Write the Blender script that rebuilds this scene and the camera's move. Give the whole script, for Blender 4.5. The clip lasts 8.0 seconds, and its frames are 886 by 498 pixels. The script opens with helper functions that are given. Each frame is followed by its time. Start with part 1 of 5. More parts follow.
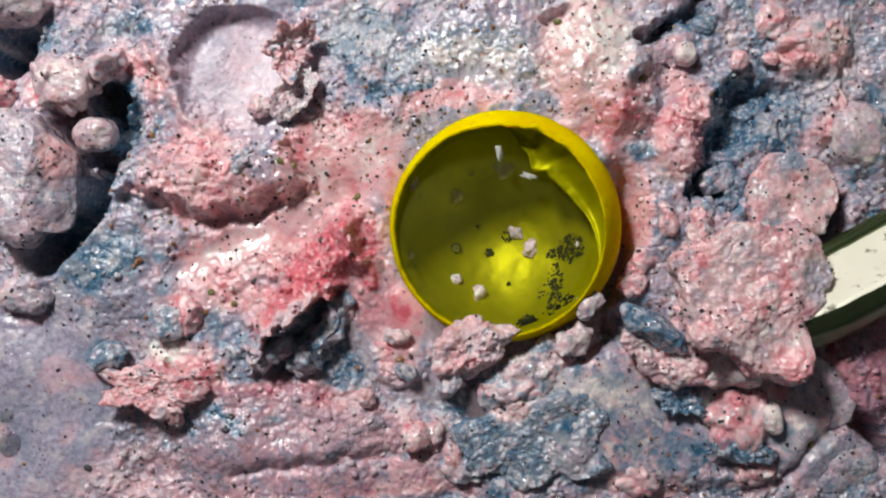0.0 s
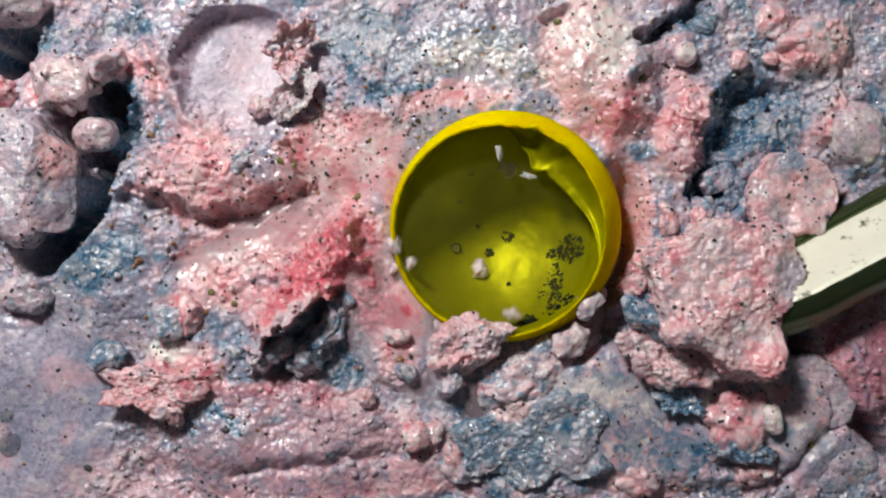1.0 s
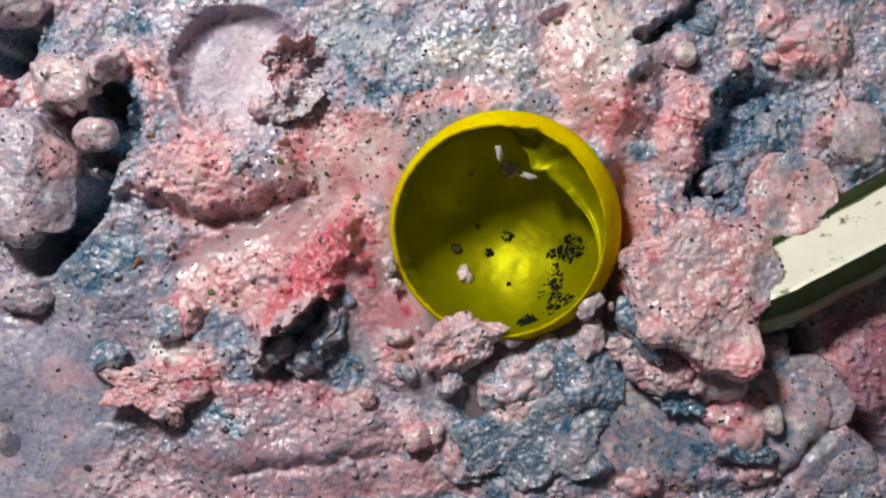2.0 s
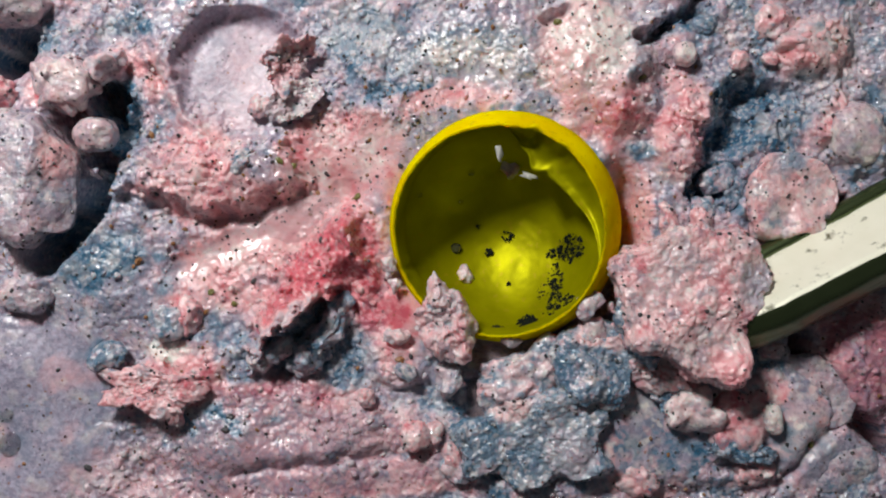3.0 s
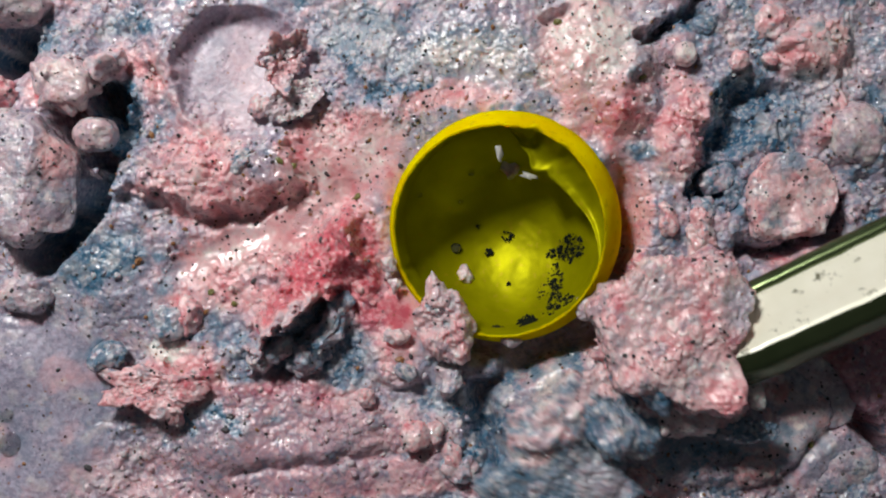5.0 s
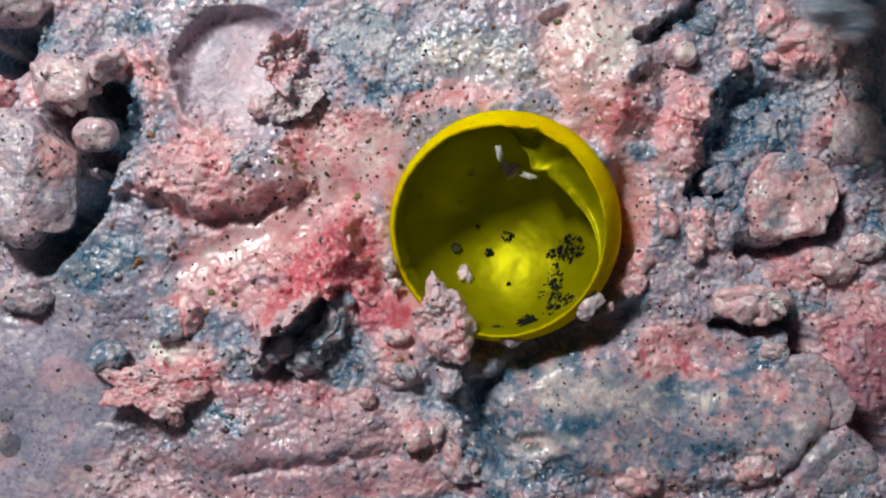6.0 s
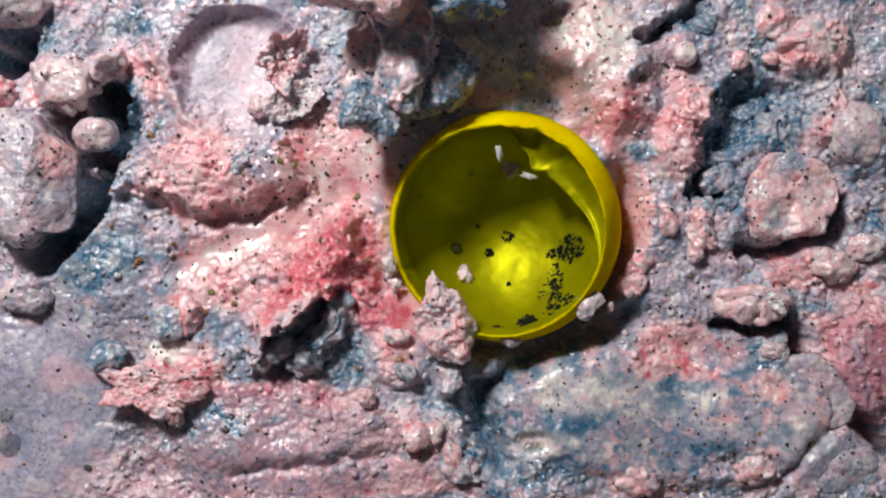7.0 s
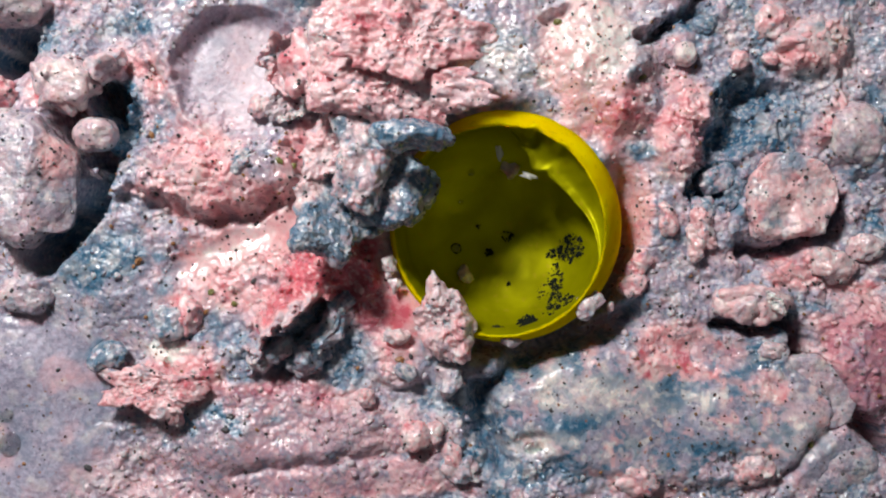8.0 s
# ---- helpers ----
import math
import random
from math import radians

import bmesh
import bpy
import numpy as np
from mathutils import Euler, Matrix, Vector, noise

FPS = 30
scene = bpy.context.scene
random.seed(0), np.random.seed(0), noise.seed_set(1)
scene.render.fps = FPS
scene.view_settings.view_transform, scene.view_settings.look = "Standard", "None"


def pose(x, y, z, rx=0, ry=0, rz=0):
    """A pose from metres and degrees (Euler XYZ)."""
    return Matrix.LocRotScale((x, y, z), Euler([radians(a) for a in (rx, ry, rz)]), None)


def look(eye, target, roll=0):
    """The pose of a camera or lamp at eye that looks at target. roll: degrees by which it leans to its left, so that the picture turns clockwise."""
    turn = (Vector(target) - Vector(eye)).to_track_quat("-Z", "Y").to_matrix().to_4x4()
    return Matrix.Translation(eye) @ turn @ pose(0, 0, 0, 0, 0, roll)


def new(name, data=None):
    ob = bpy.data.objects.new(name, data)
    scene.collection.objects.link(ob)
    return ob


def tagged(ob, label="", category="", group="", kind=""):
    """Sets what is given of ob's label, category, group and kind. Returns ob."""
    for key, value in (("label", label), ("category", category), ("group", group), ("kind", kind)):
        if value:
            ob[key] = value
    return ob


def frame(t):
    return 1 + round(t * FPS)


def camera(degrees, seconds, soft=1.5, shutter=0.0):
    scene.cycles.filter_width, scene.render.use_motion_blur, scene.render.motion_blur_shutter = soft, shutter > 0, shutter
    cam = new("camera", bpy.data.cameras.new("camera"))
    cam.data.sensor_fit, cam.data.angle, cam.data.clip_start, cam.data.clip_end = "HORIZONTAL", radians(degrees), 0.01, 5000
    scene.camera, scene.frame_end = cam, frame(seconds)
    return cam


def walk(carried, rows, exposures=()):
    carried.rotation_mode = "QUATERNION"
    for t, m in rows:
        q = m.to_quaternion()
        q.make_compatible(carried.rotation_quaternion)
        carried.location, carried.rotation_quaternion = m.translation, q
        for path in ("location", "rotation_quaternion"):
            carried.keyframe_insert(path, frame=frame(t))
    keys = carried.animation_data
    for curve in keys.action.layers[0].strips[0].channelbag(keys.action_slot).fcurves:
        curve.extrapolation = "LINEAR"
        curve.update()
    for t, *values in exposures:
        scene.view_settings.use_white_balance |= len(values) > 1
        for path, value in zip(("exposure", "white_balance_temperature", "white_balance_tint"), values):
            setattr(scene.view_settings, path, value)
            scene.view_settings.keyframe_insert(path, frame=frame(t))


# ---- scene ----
# ---------------------------------------------------------------- camera
EYE = 0.0672                     # height over the clay, metres
cam = camera(50, 8.0, soft=2.1, shutter=0.5)
walk(cam, [(0.0, pose(0, 0, EYE)), (8.0, pose(0, 0, EYE))],
     exposures=[(0.0, -0.02), (1.5, -0.10), (3.5, -0.18), (4.7, -0.24), (5.9, -0.22), (6.5, -0.02), (7.5, 0.10), (8.0, 0.14)])

# ---------------------------------------------------------------- light
world = bpy.data.worlds.new("room")
scene.world = world
world.use_nodes = True
world.node_tree.nodes["Background"].inputs[0].default_value = (0.86, 0.93, 1.0, 1)
world.node_tree.nodes["Background"].inputs[1].default_value = 0.056

lamp_data = bpy.data.lights.new("work_lamp", "AREA")
lamp_data.shape, lamp_data.size = "DISK", 0.030
lamp_data.energy, lamp_data.color = 0.33, (1.0, 0.975, 0.945)
lamp = new("work_lamp", lamp_data)
lamp.matrix_world = look((-0.063, 0.096, 0.120), (0, 0, 0))

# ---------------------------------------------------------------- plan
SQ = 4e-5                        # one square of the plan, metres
MM = 1e-3


def spot(u, v, z=0.0):
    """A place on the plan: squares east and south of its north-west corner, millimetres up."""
    k = (1 - z * MM / EYE) * SQ
    return Vector(((u - 784) * k, (441 - v) * k, z * MM))


def smooth(a, b, x):
    t = np.clip((x - a) / (b - a), 0, 1)
    return t * t * (3 - 2 * t)


LATTICE = np.random.default_rng(11).random((64, 64, 64)).astype(np.float32)


def noise3(x, y, z):
    xi, yi, zi = (np.floor(a).astype(np.int64) for a in (x, y, z))
    fx, fy, fz = x - xi, y - yi, z - zi
    fx, fy, fz = (f * f * f * (f * (f * 6 - 15) + 10) for f in (fx, fy, fz))
    out = 0
    for a in (0, 1):
        wx = fx if a else 1 - fx
        for b in (0, 1):
            wy = fy if b else 1 - fy
            for c in (0, 1):
                wz = fz if c else 1 - fz
                out = out + wx * wy * wz * LATTICE[(xi + a) % 64, (yi + b) % 64, (zi + c) % 64]
    return out * 2 - 1


def fbm(x, y, z, octaves=4, gain=0.5):
    out, amp = 0, 1.0
    for k in range(octaves):
        out = out + amp * noise3(x, y, z)
        x, y, z = (1.62 * x - 1.18 * y + 7.1, 1.18 * x + 1.62 * y + 3.7, 2.0 * z + 5.3)
        amp *= gain
    return out


def cells(u, v, size, seed):
    """Distance to the nearest of scattered points, in cells, and that point's random number."""
    rng = np.random.default_rng(seed)
    px, py, pr = (rng.random((128, 128)) for _ in range(3))
    x, y = u / size, v / size
    xi, yi = np.floor(x).astype(int), np.floor(y).astype(int)
    best, tag = np.full(np.shape(u), 9.0), np.zeros(np.shape(u))
    for a in (-1, 0, 1):
        for b in (-1, 0, 1):
            i, j = (xi + a) % 128, (yi + b) % 128
            d = np.hypot(xi + a + px[i, j] - x, yi + b + py[i, j] - y)
            near = d < best
            best, tag = np.where(near, d, best), np.where(near, pr[i, j], tag)
    return best, tag


def crumbs3(pts, size, seed):
    """Rounded crumbs of that size packed in space: how far each point lies inside its crumb, 0 to about 0.6."""
    table = np.random.default_rng(seed).random((16, 16, 16, 4))
    g = pts / size + 100
    base = np.floor(g).astype(int)
    best, tag = np.full(len(pts), 9.0), np.zeros(len(pts))
    for a in (-1, 0, 1):
        for b in (-1, 0, 1):
            for c in (-1, 0, 1):
                cell = base + (a, b, c)
                t = table[cell[:, 0] % 16, cell[:, 1] % 16, cell[:, 2] % 16]
                d = np.linalg.norm(cell + t[:, :3] - g, axis=1)
                near = d < best
                best, tag = np.where(near, d, best), np.where(near, t[:, 3], tag)
    return np.maximum(0, 0.75 - best) * (0.3 + tag)


def oval(u, v, cu, cv, ru, rv, turn=0):
    """Distance from an oval's middle, 1 on its edge; turn: degrees clockwise on the plan."""
    c, s = math.cos(radians(turn)), math.sin(radians(turn))
    du, dv = u - cu, v - cv
    return np.hypot((du * c + dv * s) / ru, (-du * s + dv * c) / rv)


def line(u, v, *points):
    """Distance to a line through (u, v) points."""
    best = np.full(np.shape(u), 1e9)
    for (a, b), (c, d) in zip(points, points[1:]):
        du, dv = c - a, d - b
        t = np.clip(((u - a) * du + (v - b) * dv) / (du * du + dv * dv), 0, 1)
        best = np.minimum(best, np.hypot(u - a - t * du, v - b - t * dv))
    return best


def bump(r, edge=0.35):
    """A low mound: 1 inside, falling to 0 at r = 1."""
    return 1 - smooth(1 - edge, 1, r)


BALL = (895.0, 400.0)            # the yellow ball's middle on the plan
BALL_R = 205.0                   # and its radius, squares


def ground(u, v):
    """Height of the clay in millimetres, and its pigments: rose, blue, pale, wet."""
    wu = u + 22 * fbm(u / 90, v / 90, 1.5, 4)
    wv = v + 22 * fbm(u / 90, v / 90, 8.5, 4)
    su = u + 7 * fbm(u / 34, v / 34, 3.5, 3)
    sv = v + 7 * fbm(u / 34, v / 34, 5.5, 3)
    # torn, crumbly edges
    tu = wu + 14 * fbm(u / 22, v / 22, 21.5, 3)
    tv = wv + 14 * fbm(u / 22, v / 22, 28.5, 3)

    # how coarse the clay is: smooth where it was smeared
    coarse = 0.9 + 0.5 * noise3(u / 160, v / 160, 2.2)
    for cu, cv, ru, rv, turn, k in (
            (70, 720, 190, 230, 0, 0.9), (425, 128, 150, 140, 0, 0.97), (440, 420, 190, 45, -25, 0.8),
            (1120, 740, 330, 140, 5, 0.8), (1450, 760, 150, 120, 30, 0.8), (720, 560, 60, 90, 0, 0.85),
            (560, 830, 400, 70, 0, 0.4), (640, 290, 150, 100, -15, 0.6), (1050, 120, 110, 130, 0, 0.35)):
        coarse = coarse * (1 - k * bump(oval(wu, wv, cu, cv, ru, rv, turn), 0.5))

    h = 0.75 * fbm(u / 240, v / 240, 0.3, 2)
    h = h + coarse * (0.52 * fbm(u / 75, v / 75, 4.4, 3, 0.42) - 0.12 * smooth(0.2, 0.0, np.abs(fbm(su / 60, sv / 60, 12.4, 3))))
    d, tag = cells(su, sv, 34, 5)
    h = h + coarse * 0.32 * np.where(tag > 0.45, np.maximum(0, 0.62 - d) * (0.4 + tag), 0)
    d, tag = cells(su, sv, 15, 6)
    h = h + (0.08 + coarse) * 0.24 * np.where(tag > 0.5, np.maximum(0, 0.6 - d) * tag, 0)
    h = h + (0.08 + 0.9 * coarse) * 0.07 * fbm(u / 9, v / 9, 6.1, 2)
    h = h + coarse * 0.08 * np.abs(fbm(u / 24, v / 24, 16.1, 3))
    d, tag = cells(u, v, 9, 7)
    h = h + (0.05 + coarse) * 0.15 * np.where(tag > 0.5, np.maximum(0, 0.62 - d) * tag, 0)

    def rise(k, r, edge=0.5):
        return k * bump(r, edge)

    # round dish with a sharp western rim
    r = oval(su, sv, 428, 128, 126, 124)
    lean = smooth(-100, 130, (u - 428) * 0.6 + (v - 128) * 0.8)
    h = h + (1 - 0.95 * bump(r, 0.1)) * 0.55 * bump(oval(wu, wv, 400, 130, 190, 175), 0.4) * (1 - 0.8 * lean)
    h = h - (0.9 - 0.72 * lean) * (1 - smooth(0.70, 1.0, r) ** 1.6)
    h = h - 0.7 * np.exp(-(line(su, sv, (272, 130), (285, 185), (325, 228)) / 11) ** 2)
    # pits and clefts round the grey stone
    h = h - 7.0 * bump(oval(wu, wv, 20, 85, 66, 50, -15), 0.3) - 4.8 * bump(oval(wu, wv, 190, 172, 34, 40), 0.4)
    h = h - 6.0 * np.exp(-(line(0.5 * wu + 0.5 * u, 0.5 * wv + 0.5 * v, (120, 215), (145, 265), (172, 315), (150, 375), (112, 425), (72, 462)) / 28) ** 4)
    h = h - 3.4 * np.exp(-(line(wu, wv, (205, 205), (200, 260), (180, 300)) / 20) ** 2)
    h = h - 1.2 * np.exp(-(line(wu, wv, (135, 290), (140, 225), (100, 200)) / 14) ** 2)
    h = h + rise(0.9, oval(wu, wv, 110, 95, 80, 70)) + rise(0.8, oval(wu, wv, 45, 520, 60, 45))
    # ledge south of the dish, with a broken edge
    h = h + 1.25 * bump(line(tu, tv, (225, 298), (300, 316), (400, 325), (500, 290)) / 58, 0.6)
    h = h - 0.7 * np.exp(-(line(wu, wv, (270, 372), (340, 385), (430, 378), (540, 318)) / 18) ** 2)
    # groove that runs up from the south-west
    h = h - 0.7 * np.exp(-(line(wu, wv, (300, 470), (420, 430), (600, 345)) / 42) ** 2)
    # rose mound
    h = h + 1.8 * bump(line(tu, tv, (612, 415), (560, 480), (510, 560)) / 80, 0.9)
    h = h + 1.2 * np.exp(-(line(su, sv, (612, 405), (638, 460), (662, 500)) / 16) ** 2) - 0.8 * np.exp(-(line(su, sv, (640, 415), (672, 470), (690, 500)) / 18) ** 2)
    # torn crest that curls over a dark hollow on its south-east side
    off, along = (tu - 514) * 0.72 + (tv - 570) * 0.69, (tu - 514) * 0.69 - (tv - 570) * 0.72
    off = off - 0.0022 * along ** 2 + 8
    crest = np.where(off < 0, 2.3 * np.exp(np.minimum(off, 0) / 26), 2.3 * (1 - smooth(0, 13, off)) - 1.3 * np.exp(-((off - 42) / 30) ** 2) * smooth(0, 14, off))
    h = h + crest * bump(np.abs(along) / 112, 0.35)
    # broken ledges along the south
    h = h + 0.55 * smooth(24, -16, sv - (842 - 0.16 * (su - 330))) * bump(oval(u, v, 520, 770, 330, 90), 0.6)
    h = h - 0.3 * np.exp(-(line(su, sv, (420, 838), (560, 825), (650, 806), (760, 800)) / 9) ** 2)
    h = h + rise(0.6, oval(wu, wv, 330, 640, 120, 70, -15)) + rise(0.8, oval(wu, wv, 700, 640, 90, 60))
    # pink bank north-east of the ball
    h = h + rise(1.5, oval(wu, wv, 1060, 130, 110, 170, -12), 0.8)
    h = h + 0.8 * np.exp(-(line(wu, wv, (1140, 40), (1110, 150), (1075, 300)) / 22) ** 2)
    h = h - 2.8 * np.exp(-(line(tu, tv, (1240, 0), (1185, 42), (1150, 62)) / 15) ** 2)
    h = h + rise(0.9, oval(wu, wv, 1210, 230, 60, 110, 10)) - rise(3.0, oval(tu, tv, 1292, 225, 60, 105, 14), 1.0)
    h = h - rise(3.6, oval(tu, tv, 1265, 325, 70, 70), 1.0) - rise(1.0, oval(wu, wv, 970, 35, 40, 14, -20))
    h = h + rise(1.0, oval(wu, wv, 1440, 80, 80, 60)) + rise(1.0, oval(wu, wv, 1470, 190, 36, 80))
    h = h - rise(2.0, oval(tu, tv, 1345, 165, 90, 42, 6), 0.95) + rise(1.2, oval(wu, wv, 1530, 250, 60, 60))
    h = h - 3.0 * np.exp(-(line(wu, wv, (1325, 440), (1400, 436), (1465, 412), (1485, 350)) / 13) ** 2)
    # smeared shelf south-east, with its clefts
    h = h + 0.75 * bump(oval(0.5 * wu + 0.5 * su, 0.5 * wv + 0.5 * sv, 1175, 740, 325, 135, 8), 0.3) - 0.55 * bump(oval(u, v, 940, 782, 55, 26, -8), 0.7)
    h = h - 2.8 * np.exp(-(line(0.5 * wu + 0.5 * u, 0.5 * wv + 0.5 * v, (1120, 560), (1010, 618), (905, 650), (860, 690), (856, 765), (885, 812)) / 18) ** 2)
    h = h - 4.0 * np.exp(-(line(0.6 * su + 0.4 * tu, 0.6 * sv + 0.4 * tv, (1402, 585), (1412, 630), (1470, 690), (1520, 745), (1590, 815)) / 13) ** 2)
    h = h - 3.0 * np.exp(-(line(su, sv, (1268, 572), (1340, 580), (1402, 568)) / 9) ** 2)
    h = h - 0.8 * np.exp(-(line(su, sv, (1380, 850), (1410, 805), (1480, 740)) / 12) ** 2)
    h = h + rise(0.8, oval(wu, wv, 1330, 530, 80, 38)) + rise(0.8, oval(wu, wv, 1530, 650, 90, 130, 30), 0.4)
    # socket of the ball: hugged on the north-west, open on the south-east
    r = np.hypot(u - BALL[0], v - BALL[1])
    side = ((u - BALL[0]) * 0.62 + (v - BALL[1]) * 0.78) / np.maximum(r, 1)
    side = np.maximum(smooth(0.1, 0.75, side), smooth(0.82, 1, (u - BALL[0]) / np.maximum(r, 1)))
    h = h + (0.9 - h) * 0.55 * np.exp(-((r - 225) / 30) ** 2) * (1 - side)
    h = h - 3.8 * side * np.exp(-((r - 212) / 26) ** 2)
    h = np.where(r < 196, -9.0 + 0 * h, h)

    # ------------------------------------------------ pigments
    rose, blue, pale, wet = (np.zeros(np.shape(u)) for _ in range(4))

    def soak(layer, rows, edge=0.7):
        for cu, cv, ru, rv, turn, k in rows:
            layer += k * bump(oval(wu, wv, cu, cv, ru, rv, turn), edge) * (1 - 0.5 * layer)
        return layer

    soak(rose, ((430, 430, 190, 80, -25, .32), (610, 260, 150, 100, -15, .5), (350, 300, 150, 70, 5, .3),
                (790, 180, 120, 40, -8, .6), (1050, 140, 120, 170, -12, .55), (590, 480, 100, 110, -35, .85),
                (510, 580, 60, 40, -30, .5), (300, 690, 130, 60, 0, .5)))
    soak(rose, ((520, 720, 180, 60, 3, .6), (690, 620, 70, 90, 0, .45), (1210, 230, 80, 130, 10, .5),
                (1430, 80, 90, 55, 0, .5), (1480, 200, 40, 80, 0, .6), (120, 165, 90, 55, 0, .45),
                (280, 160, 60, 130, 10, .3), (420, 160, 120, 100, 0, .18), (390, 350, 170, 28, -6, .3)))
    soak(rose, ((430, 830, 300, 70, 0, .5), (680, 850, 260, 50, 0, .5), (965, 640, 110, 34, -12, .7),
                (1210, 620, 130, 70, 8, .6), (1330, 680, 70, 40, 0, .35), (1350, 800, 60, 24, 0, .5),
                (1525, 655, 85, 125, -35, 1.0), (1500, 500, 90, 30, 0, .5), (1120, 400, 50, 80, 0, .5)))
    soak(rose, ((1130, 850, 110, 50, 0, .25), (1400, 480, 70, 50, 0, .4), (650, 800, 50, 12, -5, .8),
                (1060, 220, 70, 90, 0, .35), (640, 440, 60, 60, 0, .45), (720, 550, 40, 80, -30, .4),
                (270, 340, 60, 20, 0, .4), (1270, 285, 28, 14, 0, .7), (1130, 470, 40, 20, 0, .6), (930, 640, 60, 22, -15, .9), (1200, 660, 130, 34, 8, .25)))
    soak(rose, ((600, 320, 170, 130, -15, .3), (470, 400, 220, 90, -22, .2), (360, 280, 170, 90, 5, .15),
                (660, 540, 110, 110, 0, .3), (1010, 90, 130, 110, 0, .3), (1110, 330, 60, 120, 0, .35),
                (840, 175, 150, 36, -4, .3), (330, 640, 130, 60, 0, .25), (570, 800, 300, 50, 0, .25), (560, 850, 330, 50, 0, .4)))
    soak(rose, ((390, 510, 150, 60, -15, .35), (660, 470, 60, 80, 0, .3), (1430, 260, 70, 120, 0, .25), (1180, 120, 60, 80, 0, .25), (230, 120, 80, 120, 0, .2),
                (1240, 840, 90, 40, 0, .2), (1460, 560, 60, 40, 0, .3), (130, 230, 120, 60, 0, .2)))
    # reddish strip at the ledge's foot, which also paints its shadow band deeper
    rose += 0.5 * np.exp(-(line(wu, wv, (262, 345), (340, 378), (430, 375), (530, 322)) / 20) ** 2) * (1 - 0.5 * rose)
    rose += 0.9 * np.exp(-(line(wu, wv, (622, 415), (565, 465), (490, 570)) / 42) ** 2) + 0.6 * np.exp(-(line(wu, wv, (640, 470), (650, 560)) / 30) ** 2)
    soak(blue, ((210, 440, 75, 60, 0, .55), (650, 70, 120, 70, 0, .52), (830, 90, 130, 60, 0, .5),
                (710, 160, 70, 16, -5, .7), (1390, 185, 90, 55, 10, .75), (1380, 245, 70, 50, 0, .35),
                (1195, 695, 55, 36, 20, .9), (1290, 800, 110, 26, 8, .55), (440, 600, 50, 60, 0, .35)))
    # deep blue at (1295, 200) and (1262, 330) is painted for the pits' shade
    soak(blue, ((1140, 275, 36, 26, 0, .5), (110, 70, 80, 40, 0, .4), (990, 745, 130, 24, -10, .55),
                (1540, 395, 50, 30, 0, .6), (1295, 200, 65, 95, 10, .95), (1262, 330, 65, 65, 0, .9),
                (790, 700, 60, 60, 0, .45), (860, 820, 120, 60, 0, .3), (600, 600, 90, 80, 0, .3)))
    # likewise at (1205, 42), where the cleft's shade is put into the pigment
    soak(blue, ((1205, 42, 60, 30, -30, .85), (180, 640, 50, 26, 0, .4), (1130, 120, 30, 30, 0, .4),
                (980, 820, 110, 40, 0, .16), (1150, 770, 90, 40, 0, .14), (220, 40, 60, 30, 0, .4)))
    # deep blue at (15, 80) and (190, 180) paints shade into the pits
    soak(blue, ((15, 80, 80, 60, 0, .9), (520, 840, 380, 60, 0, .12), (500, 700, 190, 90, 0, .18), (430, 790, 300, 90, 0, .16), (1120, 745, 200, 60, 5, .12), (170, 470, 110, 60, -20, .45), (190, 180, 50, 50, 0, .8), (600, 590, 60, 60, 0, .3)))
    # blue along the stone's cleft and the one below the ball, darkening them like shade
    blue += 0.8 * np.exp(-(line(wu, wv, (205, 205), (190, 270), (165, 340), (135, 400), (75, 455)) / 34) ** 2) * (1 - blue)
    blue += 0.6 * np.exp(-(line(wu, wv, (1010, 618), (905, 650), (860, 690), (856, 765), (885, 812)) / 30) ** 2) * (1 - np.minimum(1, blue))
    # pale clay; at (1040, 90) and (850, 110) it also stands in for glints
    soak(pale, ((290, 622, 80, 20, 5, .8), (1040, 90, 110, 100, 0, .4), (430, 440, 190, 55, -25, .28),
                (640, 250, 120, 70, 0, .25), (1370, 545, 28, 20, 40, .7), (960, 770, 90, 30, 0, .35),
                (640, 780, 90, 18, 0, .3), (1510, 500, 50, 14, 0, .3), (850, 110, 200, 60, 0, .45)))
    soak(blue, ((1525, 660, 80, 120, -35, .3), (1330, 640, 160, 40, 10, .2)))
    soak(pale, ((640, 60, 120, 50, 0, .25), (1000, 60, 90, 60, 0, .3), (560, 330, 140, 70, -20, .25), (1000, 690, 120, 50, 0, .25), (930, 790, 70, 24, 0, .4), (1080, 700, 190, 50, 4, .35), (1400, 760, 90, 60, 0, .3), (1070, 60, 110, 80, 0, .4), (1470, 110, 120, 110, 0, .25)))
    n = fbm(u / 55, v / 55, 9.9, 4)
    rose = np.clip(0.54 * smooth(0.04, 0.42, rose * (1 + 0.35 * n)) + 0.5 * smooth(0.62, 1.15, rose * (1 + 0.2 * n)) + 0.2 * smooth(0.1, 0.8, n), 0, 1)
    n = fbm(u / 42, v / 42, 15.9, 4)
    blue = np.clip(1.2 * blue * (1 + 0.5 * n) + 0.5 * smooth(0.15, 0.8, n) * (1 - np.minimum(1, 1.5 * rose)) * (1 - 0.75 * bump(oval(u, v, 70, 740, 260, 280), 0.4)), 0, 1)
    n = fbm(u / 26, v / 26, 25.9, 3)
    pale = np.clip(pale * (1 + 0.4 * n) + 0.25 * smooth(0.3, 0.9, n), 0, 1)
    # small marbled patches, where the clay was churned
    n, k = fbm(su / 19, sv / 19, 61.9, 3), fbm(su / 17, sv / 17, 71.9, 3)
    churn = (0.35 + 0.65 * bump(oval(wu, wv, 1120, 730, 420, 190), 0.5)) * (1 - 0.9 * bump(oval(wu, wv, 70, 740, 230, 250), 0.5))
